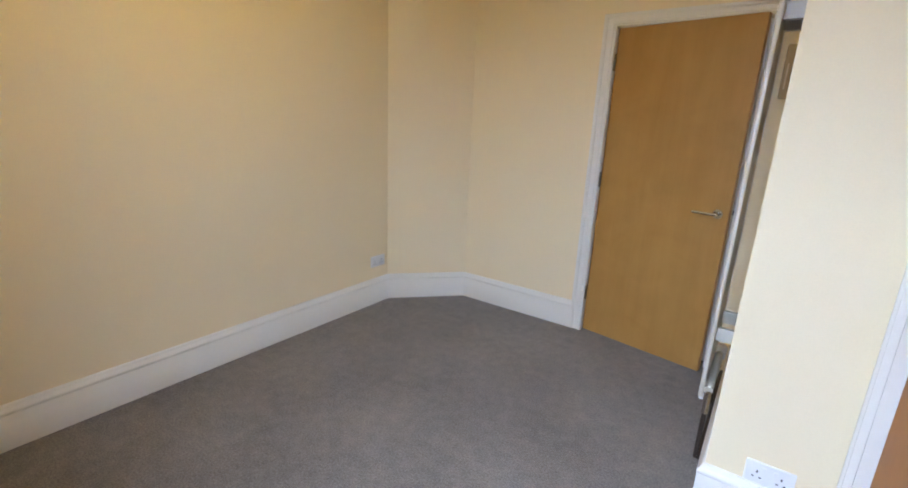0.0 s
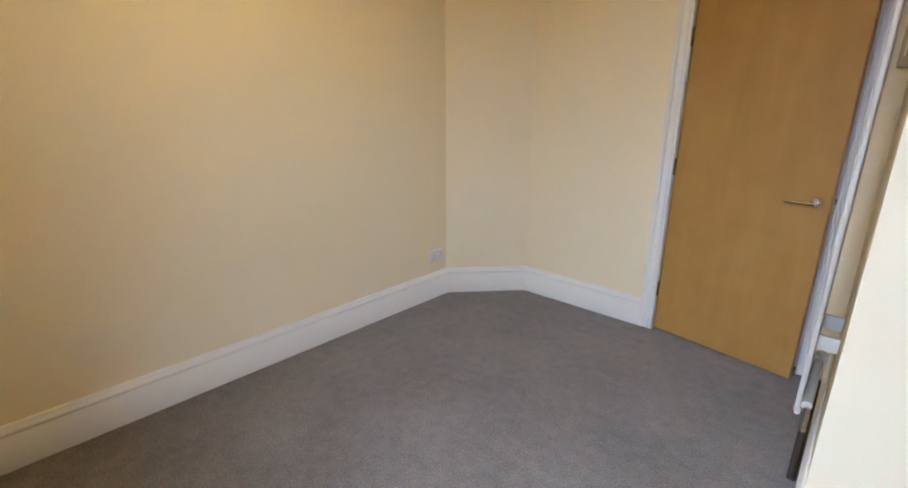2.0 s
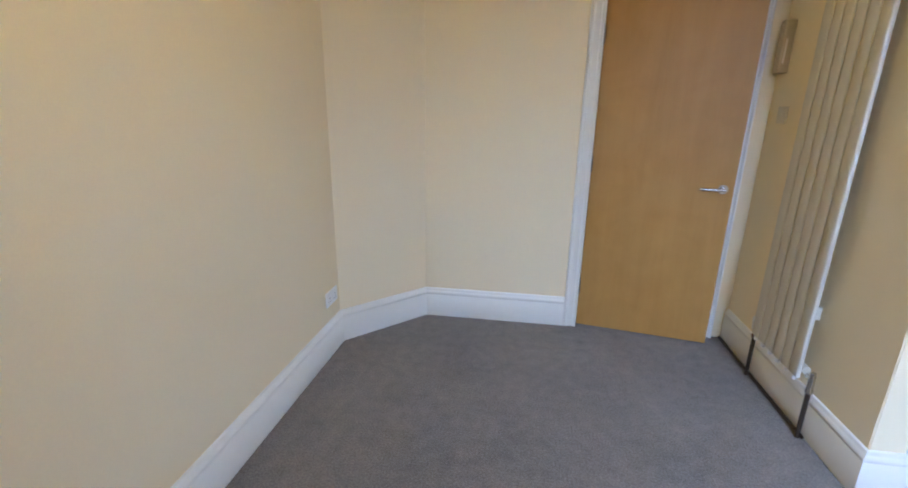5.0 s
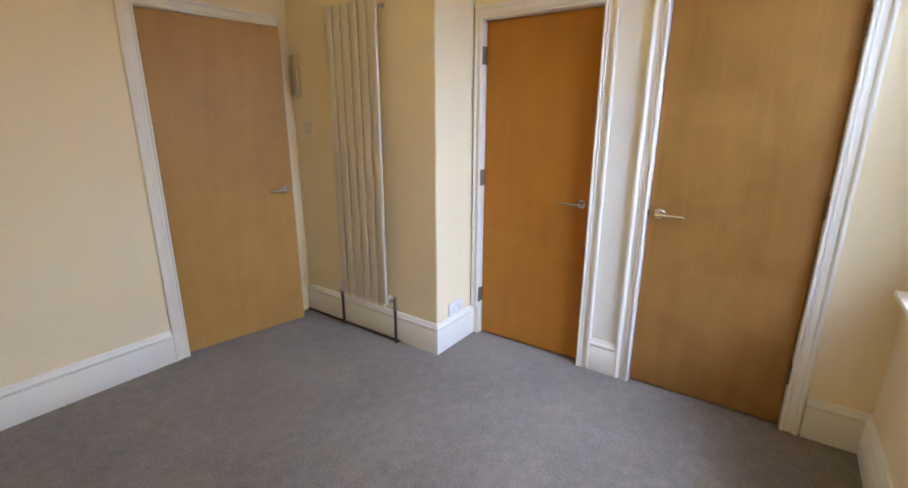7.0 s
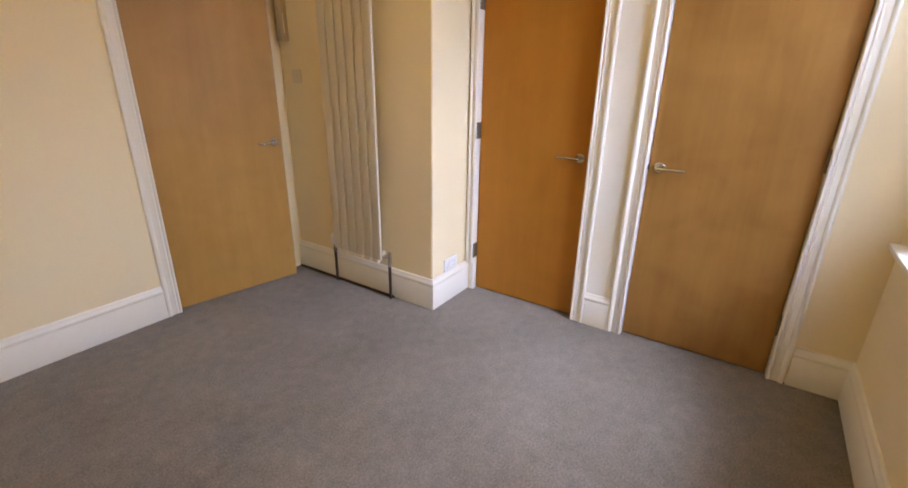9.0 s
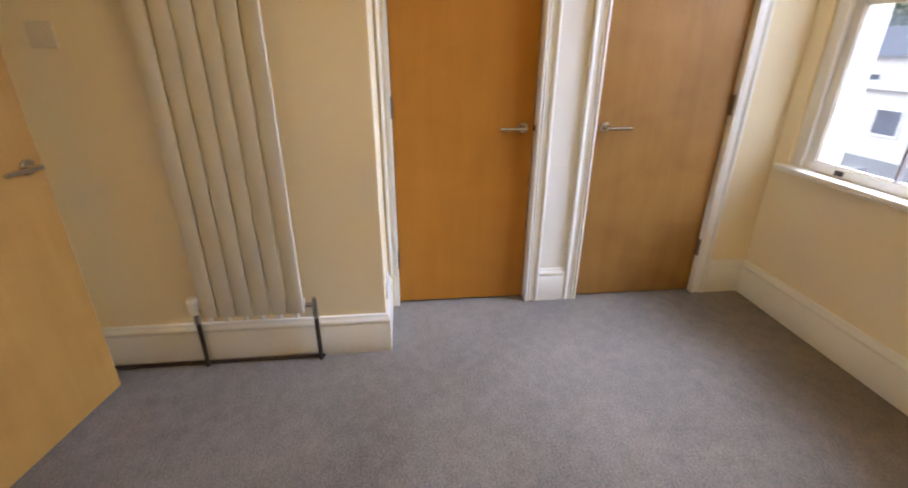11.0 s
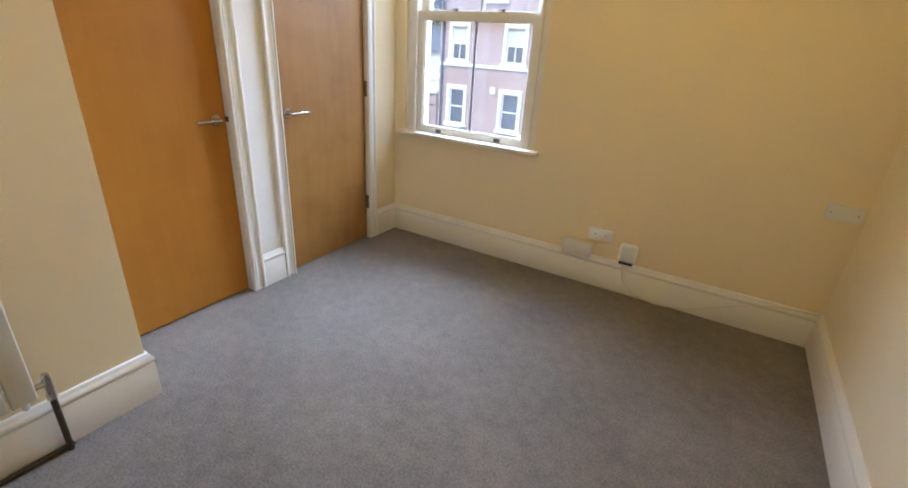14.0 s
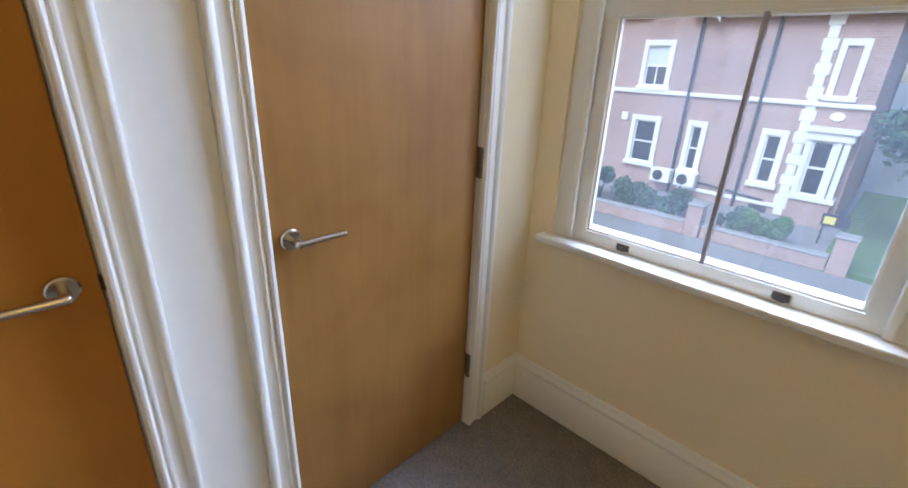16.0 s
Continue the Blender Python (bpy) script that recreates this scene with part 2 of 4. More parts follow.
def block(x0, x1, y0, y1, z0, z1, bevel=0.0, seg=2):
    bm = bmesh.new()
    add_box(bm, x0, x1, y0, y1, z0, z1)
    if bevel:
        bmesh.ops.bevel(bm, geom=bm.edges[:], offset=bevel, segments=seg, profile=0.5, affect='EDGES')
    return bm


def add_rod(bm, p, q, r, r2=None, seg=16, cap=True):
    p, q = Vector(p), Vector(q)
    d = q - p
    m = Matrix.Translation((p + q) / 2) @ d.to_track_quat("Z", "Y").to_matrix().to_4x4()
    bmesh.ops.create_cone(bm, cap_ends=cap, segments=seg, radius1=r, radius2=r if r2 is None else r2, depth=d.length, matrix=m)


def rod(p, q, r, r2=None, seg=16):
    bm = bmesh.new()
    add_rod(bm, p, q, r, r2, seg)
    return bm


def part(name, bm, mat, parent=None, label="", smooth=False):
    me = bpy.data.meshes.new(name)
    bmesh.ops.recalc_face_normals(bm, faces=bm.faces[:])
    bm.to_mesh(me)
    bm.free()
    me.materials.append(mat)
    if smooth:
        me.polygons.foreach_set("use_smooth", [True] * len(me.polygons))
        me.set_sharp_from_angle(angle=radians(40))
    ob = new(name, me)
    if parent:
        ob.parent = parent
    if label:
        ob["label"] = label
    return ob


def empty(name, m, label, category="", group="", kind=""):
    e = new(name)
    e.empty_display_size = 0.1
    e.matrix_world = m
    return tagged(e, label, category, group, kind)


def sweep(profile, path, closed=False):
    """Sweep a profile (out, up) along a level path of (x, y); out points to the left of the way; corners mitred."""
    bm = bmesh.new()
    pts = [Vector(p) for p in path]
    rings = []
    for i, p in enumerate(pts):
        a = (pts[i] - pts[i - 1]).normalized() if i else None
        b = (pts[i + 1] - pts[i]).normalized() if i < len(pts) - 1 else None
        na = Vector((-a.y, a.x)) if a else None
        nb = Vector((-b.y, b.x)) if b else None
        if na and nb:
            mid = (na + nb).normalized()
            mid = mid / max(0.2, mid.dot(na))
        else:
            mid = na or nb
        rings.append([bm.verts.new((p.x + mid.x * o, p.y + mid.y * o, u)) for o, u in profile])
    k = len(profile)
    for r, s in zip(rings, rings[1:]):
        for j in range(k):
            bm.faces.new((r[j], r[(j + 1) % k], s[(j + 1) % k], s[j]))
    bm.faces.new(rings[0])
    bm.faces.new(rings[-1][::-1])
    return bm


def wall_boxes(u0, u1, z0, z1, holes):
    """The rectangles that are left of a wall from u0 to u1 with openings (a, b, bottom, top)."""
    out, u = [], u0
    for a, b, lo, hi in sorted(holes):
        if a > u:
            out.append((u, a, z0, z1))
        if lo > z0:
            out.append((a, b, z0, lo))
        if hi < z1:
            out.append((a, b, hi, z1))
        u = b
    if u < u1:
        out.append((u, u1, z0, z1))
    return out


def plain_curve(name, pts, r, mat, parent=None, label=""):
    cu = bpy.data.curves.new(name, 'CURVE')
    cu.dimensions, cu.bevel_depth, cu.bevel_resolution, cu.resolution_u = '3D', r, 3, 8
    sp = cu.splines.new('NURBS')
    sp.points.add(len(pts) - 1)
    for q, p in zip(sp.points, pts):
        q.co = (*p, 1)
    sp.use_endpoint_u, sp.order_u = True, 3
    cu.materials.append(mat)
    ob = new(name, cu)
    me = bpy.data.meshes.new_from_object(ob.evaluated_get(bpy.context.evaluated_depsgraph_get()))
    bpy.data.objects.remove(ob)
    me.polygons.foreach_set("use_smooth", [True] * len(me.polygons))
    ob = new(name, me)
    if parent:
        ob.parent = parent
    if label:
        ob["label"] = label
    return ob


# ---- the room's shell ----
CEILING = 2.62
XW, XE, YN, YS = 0.015, 2.814, 0.02, -3.316      # faces of the walls
ES = (2.786, -2.852)                              # where the east wall, slightly out of square, meets the splay
XR, YR = 0.406, -2.070                            # radiator wall and the short return


def structure(ob, label):
    return tagged(ob, label, kind="structure")


DB, DC, DA = (-2.009, -1.306), (-0.995, -0.291), (0.549, 1.329)
bm = bmesh.new()
for a, b, lo, hi in wall_boxes(YR, 0.32, 0, CEILING, [(DB[0] - 0.028, DB[1] + 0.028, 0, 2.02), (DC[0] - 0.028, DC[1] + 0.028, 0, 2.02)]):
    add_box(bm, -0.14, XW, a, b, lo, hi)
structure(part("wall_west", bm, WALL), "cream emulsioned plaster wall around two wooden doors")
bm = bmesh.new()
add_box(bm, -0.14, XR, YS - 0.12, YR, 0, CEILING)
bmesh.ops.bevel(bm, geom=[e for e in bm.edges if all(abs(v.co.x - XR) < 1e-4 and abs(v.co.y - YR) < 1e-4 for v in e.verts)], offset=0.004, segments=2, affect='EDGES')
structure(part("wall_chimney_breast", bm, WALL), "cream plastered projection of wall behind the radiator")
WX0, WX1, WZ0, WZ1 = 0.115, 1.125, 0.765, 2.34
bm = bmesh.new()
for a, b, lo, hi in wall_boxes(XW, 3.0, 0, CEILING, [(WX0, WX1, WZ0, WZ1)]):
    add_box(bm, a, b, YN, 0.32, lo, hi)
structure(part("wall_north", bm, WALL), "cream emulsioned plaster wall with a sash window")
bm = bmesh.new()
plan = [(XE, YN), ES, (ES[0], -3.6), (3.0, -3.6), (3.0, YN)]
lowv = [bm.verts.new((x, y, 0)) for x, y in plan]
topv = [bm.verts.new((x, y, CEILING)) for x, y in plan]
bm.faces.new(lowv), bm.faces.new(topv)
for i in range(5):
    bm.faces.new((lowv[i], lowv[(i + 1) % 5], topv[(i + 1) % 5], topv[i]))
structure(part("wall_east", bm, WALL), "long plain cream emulsioned plaster wall")
bm = bmesh.new()
for a, b, lo, hi in wall_boxes(XR, ES[0], 0, CEILING, [(DA[0] - 0.028, DA[1] + 0.028, 0, 2.025)]):
    add_box(bm, a, b, YS - 0.14, YS, lo, hi)
structure(part("wall_south", bm, WALL), "cream emulsioned plaster wall beside the entrance door")
bm = bmesh.new()
tri = [ES, (ES[0], YS), (2.352, YS)]
lowv = [bm.verts.new((x, y, 0)) for x, y in tri]
topv = [bm.verts.new((x, y, CEILING)) for x, y in tri]
bm.faces.new(lowv), bm.faces.new(topv)
for i in range(3):
    bm.faces.new((lowv[i], lowv[(i + 1) % 3], topv[(i + 1) % 3], topv[i]))
structure(part("wall_splay", bm, WALL), "cream plastered splayed corner of the room")
structure(part("wall_hall", block(-0.3, 3.0, -4.6, -4.5, 0, CEILING), WALL), "plain wall of the hall outside the room")
structure(part("floor", block(-0.14, 3.0, -4.5, 0.32, -0.12, 0.0), CARPET), "grey-brown short pile fitted carpet")
structure(part("ceiling", block(-0.14, 3.0, -4.5, 0.32, CEILING, CEILING + 0.12), CEIL), "white emulsioned plaster ceiling")

SKIRT = [(0, -0.002), (0.019, -0.002), (0.020, 0.001), (0.020, 0.150), (0.0175, 0.154), (0.0175, 0.158), (0.021, 0.162),
         (0.0225, 0.169), (0.021, 0.176), (0.015, 0.183), (0.011, 0.190), (0.010, 0.197), (0.006, 0.201), (0, 0.202)]


def baseboard(path, label="white gloss painted moulded skirting board"):
    return structure(part("baseboard", sweep(SKIRT, path), TRIM, smooth=True), label)


baseboard([(1.416, YS), (2.352, YS), ES, (XE, YN), (XW, YN), (XW, -0.206)])
baseboard([(XW, -1.0775), (XW, -1.2272)], "short white gloss skirting block between door frames")
baseboard([(XW, YR), (XR, YR), (XR, YS)])


# ---- doors ----
ARCH = [(0, 0), (0.016, 0), (0.021, 0.004), (0.022, 0.009), (0.019, 0.013), (0.013, 0.015), (0.013, 0.018), (0.017, 0.021), (0.0175, 0.025), (0.014, 0.029), (0.014, 0.050), (0.017, 0.053), (0.022, 0.057), (0.0245, 0.063), (0.0245, 0.069), (0.022, 0.073), (0, 0.074)]


def casing(parent, x_in, z_top, width, side, foot=0.0):
    """One upright of the architrave: moulded section, side -1 left or +1 right of the opening."""
    bm = bmesh.new()
    k = width / 0.074
    lo = [bm.verts.new((x_in + side * w * k, -d, foot)) for d, w in ARCH]
    hi = [bm.verts.new((x_in + side * w * k, -d, z_top + w)) for d, w in ARCH]
    n = len(ARCH)
    for i in range(n):
        bm.faces.new((lo[i], lo[(i + 1) % n], hi[(i + 1) % n], hi[i]))
    bm.faces.new(lo), bm.faces.new(hi)
    return part("architrave", bm, TRIM, parent, smooth=True)


def head(parent, x0, x1, z, wl, wr):
    bm = bmesh.new()
    a = [bm.verts.new((x0 - w * wl / 0.074, -d, z + w)) for d, w in ARCH]
    b = [bm.verts.new((x1 + w * wr / 0.074, -d, z + w)) for d, w in ARCH]
    n = len(ARCH)
    for i in range(n):
        bm.faces.new((a[i], a[(i + 1) % n], b[(i + 1) % n], b[i]))
    bm.faces.new(a), bm.faces.new(b)
    return part("architrave", bm, TRIM, parent, smooth=True)


def door(name, m, w, h, hinge, wl, wr, label, foot_l=0.0, foot_r=0.0, wall=0.155, handle_z=0.972, ajar=0.0, recess=0.0, face=None):
    """A flush veneered door in its lining. x along the wall to the right, y into the wall; hinge 'l' or 'r'."""
    root = empty(name, m, label, kind="structure")
    bm = bmesh.new()
    add_box(bm, -0.026, -0.003, 0.001, wall, 0, h + 0.026)
    add_box(bm, w + 0.003, w + 0.026, 0.001, wall, 0, h + 0.026)
    add_box(bm, -0.003, w + 0.003, 0.001, wall, h + 0.003, h + 0.026)
    part("lining", bm, TRIM, root)
    bm = bmesh.new()
    add_box(bm, -0.003, 0.010, 0.062 + recess, 0.08 + recess, 0, h + 0.003)
    add_box(bm, w - 0.010, w + 0.003, 0.062 + recess, 0.08 + recess, 0, h + 0.003)
    add_box(bm, 0.010, w - 0.010, 0.062 + recess, 0.08 + recess, h - 0.010, h + 0.003)
    part("stop", bm, TRIM, root)
    # black strip paints the shade in the gap under the leaf
    part("gap_shade", block(-0.003, w + 0.003, 0.030 + recess, wall, 0.0, 0.004), DARK, root)
    leaf = part("leaf", block(0.001, w - 0.001, 0.016, 0.060, 0.009, h, 0.0015, 1), face or DOOR, root)
    pivot = Matrix.Translation((-0.001 if hinge == 'l' else w + 0.001, 0.008, 0))
    leaf.matrix_basis = Matrix.Translation((0, recess, 0)) @ pivot @ Matrix.Rotation(radians(-ajar if hinge == 'l' else ajar), 4, 'Z') @ pivot.inverted()
    part("lipping", block(0.0 if hinge == 'r' else w - 0.0006, 0.0006 if hinge == 'r' else w, 0.018, 0.058, 0.012, h - 0.003), LIPPING, leaf)
    casing(root, -0.004, h + 0.004, wl, -1, foot_l)
    casing(root, w + 0.004, h + 0.004, wr, 1, foot_r)
    head(root, -0.004, w + 0.004, h + 0.004, wl, wr)
    # lever handle on a round rose
    hx, s = (w - 0.056, -1) if hinge == 'l' else (0.052, 1)
    bm = bmesh.new()
    add_rod(bm, (hx, 0.016, handle_z), (hx, 0.009, handle_z), 0.0265, seg=32)
    add_rod(bm, (hx, 0.009, handle_z), (hx, 0.006, handle_z), 0.0265, 0.0235, seg=32)
    rose = part("handle", bm, STEEL, leaf, "satin steel lever handle", smooth=True)
    bm = bmesh.new()
    add_rod(bm, (hx, 0.006, handle_z), (hx, -0.030, handle_z), 0.0095, seg=20)
    bmesh.ops.create_uvsphere(bm, u_segments=16, v_segments=10, radius=0.0098, matrix=Matrix.Translation((hx, -0.031, handle_z)))
    part("lever_neck", bm, STEEL, rose, smooth=True)
    bm = bmesh.new()
    add_rod(bm, (hx - s * 0.004, -0.033, handle_z), (hx + s * 0.118, -0.033, handle_z + 0.001), 0.0085, 0.0078, seg=20)
    bmesh.ops.create_uvsphere(bm, u_segments=16, v_segments=10, radius=0.0079, matrix=Matrix.Translation((hx + s * 0.118, -0.033, handle_z + 0.001)))
    part("lever", bm, STEEL, rose, smooth=True)
    lx = w + 0.0005 if hinge == 'l' else -0.0005
    part("latch_plate", block(lx - 0.0035, lx + 0.0035, 0.006 + recess * 0.6, 0.016 + recess, handle_z - 0.013, handle_z + 0.013), DULLMETAL, root)
    kx = -0.001 if hinge == 'l' else w + 0.001
    for z in (0.287, 1.077, 1.797):
        bm = bmesh.new()
        for i in range(5):
            add_rod(bm, (kx, 0.001, z - 0.05 + i * 0.02 + 0.0008), (kx, 0.001, z - 0.05 + i * 0.02 + 0.0192), 0.0080, seg=14)
        add_box(bm, kx - 0.0012, kx + 0.0012, 0.004, 0.045, z - 0.05, z + 0.05)
        part("hinge", bm, HINGE, root, smooth=True)
    return root


def west(y):
    return Matrix(((0, -1, 0, XW), (1, 0, 0, y), (0, 0, 1, 0), (0, 0, 0, 1)))


door("door_1", Matrix(((-1, 0, 0, DA[1]), (0, -1, 0, YS), (0, 0, 1, 0), (0, 0, 0, 1))), DA[1] - DA[0], 1.992, 'l', 0.082, 0.058,
     "slightly open maple veneer flush door with steel lever handle", ajar=10.0, handle_z=0.968)
door("door_2", west(DB[0]), DB[1] - DB[0], 1.985, 'l', 0.045, 0.074, "closed orange maple veneer cupboard door beside the return", foot_l=0.2, recess=0.022, face=ORANGEDOOR)
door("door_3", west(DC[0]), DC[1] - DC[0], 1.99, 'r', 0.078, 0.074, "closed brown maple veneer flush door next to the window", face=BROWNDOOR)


strip = part("trim", block(XW - 0.001, XW + 0.005, DB[1] + 0.079, DC[0] - 0.083, 0.176, 2.06, 0.0015, 1), TRIM)
tagged(strip, "white painted panel between two door frames", kind="structure")


# ---- the sash window ----
win = empty("window_1", Matrix.Translation((0, 0, 0)), "white painted wooden sliding sash window with two-pane sashes", kind="structure")
bm = bmesh.new()
add_box(bm, WX0, 0.188, 0.035, 0.17, WZ0 + 0.02, WZ1)
add_box(bm, 1.070, WX1, 0.035, 0.17, WZ0 + 0.02, WZ1)
add_box(bm, 0.188, 1.070, 0.035, 0.17, WZ1 - 0.06, WZ1)
part("window_frame", bm, TRIM, win)
for x0, x1 in ((0.175, 0.196), (1.062, 1.083)):
    part("staff_bead", block(x0, x1, 0.022, 0.0345, 0.792, WZ1 - 0.05, 0.004), TRIM, win)
for x0, x1 in ((0.188, 0.198), (1.060, 1.070)):
    part("parting_bead", block(x0, x1, 0.090, 0.098, 0.80, WZ1 - 0.06, 0.001, 1), TRIM, win)
part("window_sill", block(0.080, 1.163, -0.032, 0.16, 0.764, 0.790, 0.006, 3), TRIM, win, "rounded white painted window board", smooth=True)
part("outer_sill", block(0.05, 1.19, 0.171, 0.40, 0.66, 0.715, 0.008), KERB, win)


def sash(y0, y1, z0, z1, bottom, top, x0=0.19, x1=1.068):
    bm = bmesh.new()
    add_box(bm, x0, x0 + 0.05, y0, y1, z0, z1)
    add_box(bm, x1 - 0.05, x1, y0, y1, z0, z1)
    add_box(bm, x0 + 0.05, x1 - 0.05, y0, y1, z0, z0 + bottom)
    add_box(bm, x0 + 0.05, x1 - 0.05, y0, y1, z1 - top, z1)
    body = part("sash", bm, TRIM, win)
    # bevelled glazing edge on the room side
    bm = bmesh.new()
    cx0, cx1, cz0, cz1 = x0 + 0.05, x1 - 0.05, z0 + bottom, z1 - top
    for a, b, c, d in ((cx0, cx0 + 0.008, cz0, cz1), (cx1 - 0.008, cx1, cz0, cz1), (cx0 + 0.008, cx1 - 0.008, cz0, cz0 + 0.008), (cx0 + 0.008, cx1 - 0.008, cz1 - 0.008, cz1)):
        add_box(bm, a, b, y0 + 0.008, y1 - 0.005, c, d)
    part("glazing_bead", bm, TRIM, body)
    mid = (x0 + x1) / 2
    part("glazing_bar", block(mid - 0.0075, mid + 0.0075, y0 + 0.006, y1 - 0.004, cz0, cz1, 0.003), BARGREY, body, "thin dark grey glazing bar")
    for a, b in ((cx0, mid - 0.0075), (mid + 0.0075, cx1)):
        g = part("pane", block(a, b, y0 + 0.017, y0 + 0.021, cz0, cz1), GLASS, body)
        g.visible_shadow = False
    return body


low = sash(0.046, 0.076, 0.791, 1.572, 0.042, 0.048)
high = sash(0.100, 0.142, 1.53, WZ1 - 0.061, 0.046, 0.05)
for x in (0.385, 0.845):
    bm = bmesh.new()
    add_box(bm, x - 0.022, x + 0.022, 0.0425, 0.0458, 0.800, 0.822)
    add_rod(bm, (x - 0.012, 0.036, 0.806), (x + 0.012, 0.036, 0.806), 0.006, seg=12)
    add_box(bm, x - 0.010, x + 0.010, 0.034, 0.0428, 0.806, 0.815)
    part("sash_lift", bm, DULLMETAL, low, "dull metal sash lift")
for x in (0.47, 0.80):
    bm = bmesh.new()
    add_box(bm, x - 0.030, x + 0.030, 0.055, 0.080, 1.572, 1.576)
    add_rod(bm, (x, 0.068, 1.576), (x, 0.068, 1.592), 0.010, 0.007, seg=16)
    add_rod(bm, (x - 0.03, 0.064, 1.588), (x + 0.012, 0.070, 1.588), 0.005, seg=12)
    part("sash_fastener", bm, DULLMETAL, low, "dull metal sash fastener", smooth=True)


# ---- radiator ----
rad = empty("radiator", Matrix.Translation((XR, -2.629, 0)), "tall off-white vertical radiator with six flat panels on the wall", "radiator")
R0, R1, RZ0, RZ1 = -0.216, 0.216, 0.272, 2.075
pitch = (R1 - R0) / 6
for i in range(6):
    y = R0 + pitch * (i + 0.5)
    bm = block(0.068, 0.086, y - pitch / 2 + 0.003, y + pitch / 2 - 0.003, RZ0, RZ1, 0.006, 3)
    part("panel", bm, RADWHITE, rad, smooth=True)
for z in (RZ0 + 0.04, RZ1 - 0.04):
    part("header", rod((0.050, R0 + 0.004, z), (0.050, R1 - 0.004, z), 0.0178, seg=20), RADWHITE, rad, smooth=True)
for i in range(6):
    y = R0 + pitch * (i + 0.5)
    bm = bmesh.new()
    add_rod(bm, (0.074, y, RZ0 + 0.003), (0.074, y, RZ0 - 0.022), 0.0105, 0.0095, seg=14)
    part("end_plug", bm, PLASTIC, rad, smooth=True)
for z in (0.55, 1.85):
    for y in (-0.12, 0.12):
        part("bracket", block(0.001, 0.067, y - 0.012, y + 0.012, z - 0.03, z + 0.03, 0.002), RADWHITE, rad)
bm = bmesh.new()
add_rod(bm, (0.050, R1 - 0.006, RZ1 - 0.04), (0.050, R1 + 0.022, RZ1 - 0.04), 0.014, seg=18)
add_rod(bm, (0.050, R1 + 0.022, RZ1 - 0.04), (0.050, R1 + 0.032, RZ1 - 0.04), 0.007, seg=12)
part("air_vent", bm, STEEL, rad, smooth=True)
for y, s, head_on in ((R0, -1, True), (R1, 1, False)):
    py = y + s * 0.036
    bm = bmesh.new()
    add_rod(bm, (0.046, y + s * -0.004, RZ0 + 0.02), (0.046, py, RZ0 + 0.02), 0.010, seg=16)
    add_rod(bm, (0.046, py, RZ0 - 0.03), (0.046, py, RZ0 + 0.038), 0.0125, seg=18)
    add_rod(bm, (0.046, py, RZ0 - 0.045), (0.046, py, RZ0 - 0.025), 0.0150, seg=6)
    valve = part("valve", bm, STEEL, rad, smooth=True)
    bm = bmesh.new()
    if head_on:
        add_rod(bm, (0.046, py, RZ0 + 0.006), (0.046, py, RZ0 + 0.068), 0.022, 0.0255, seg=24)
        add_rod(bm, (0.046, py, RZ0 + 0.068), (0.046, py, RZ0 + 0.078), 0.0245, 0.018, seg=24)
        part("thermostat_head", bm, PLASTIC, valve, "white plastic thermostatic valve head", smooth=True)
    else:
        add_rod(bm, (0.046, py, RZ0 + 0.038), (0.046, py, RZ0 + 0.054), 0.011, 0.010, seg=20)
        part("valve_cap", bm, STEEL, valve, smooth=True)
    part("pipe", rod((0.046, py, 0.0), (0.046, py, RZ0 - 0.03), 0.0100, seg=16), PIPE, rad, "dark bronze pipe tail", smooth=True)
run = part("heating_pipe", rod((XR + 0.0335, YS + 0.022, 0.010), (XR + 0.0335, -2.362, 0.010), 0.0085, seg=16), PIPE, smooth=True)
tagged(run, "dark bronze heating pipe along the foot of the skirting", "pipe")


# ---- sockets, switch and boxes ----
def on_wall(origin, facing):
    """Local x to the right as seen from the room, y out of the wall towards the room, z up."""
    out = {"e": (1, 0), "w": (-1, 0), "n": (0, 1), "s": (0, -1)}[facing]
    right = (-out[1], out[0])
    x, y, z = origin
    # right-handed: x = right reversed where needed
    return Matrix(((-right[0], out[0], 0, x), (-right[1], out[1], 0, y), (0, 0, 1, z), (0, 0, 0, 1)))


def plate(root, w, h, d, mat=None):
    return part("plate", block(-w / 2, w / 2, 0.0, d, -h / 2, h / 2, 0.0035, 3), mat or PLASTIC, root, smooth=True)


def double_socket(origin, facing, label):
    root = empty("power_socket", on_wall(origin, facing), label, "socket", "double power sockets")
    plate(root, 0.147, 0.086, 0.0095)
    for sx in (-0.036, 0.036):
        part("rocker", block(sx * 0.45 - 0.006, sx * 0.45 + 0.006, 0.0092, 0.0125, 0.008, 0.028, 0.001), PLASTIC, root)
        for px, pz, pw, ph in ((sx, 0.006, 0.0045, 0.009), (sx - 0.011, -0.016, 0.008, 0.0045), (sx + 0.011, -0.016, 0.008, 0.0045)):
            part("pin_hole", block(px - pw / 2, px + pw / 2, 0.0093, 0.0099, pz - ph / 2, pz + ph / 2), DARK, root)
    return root


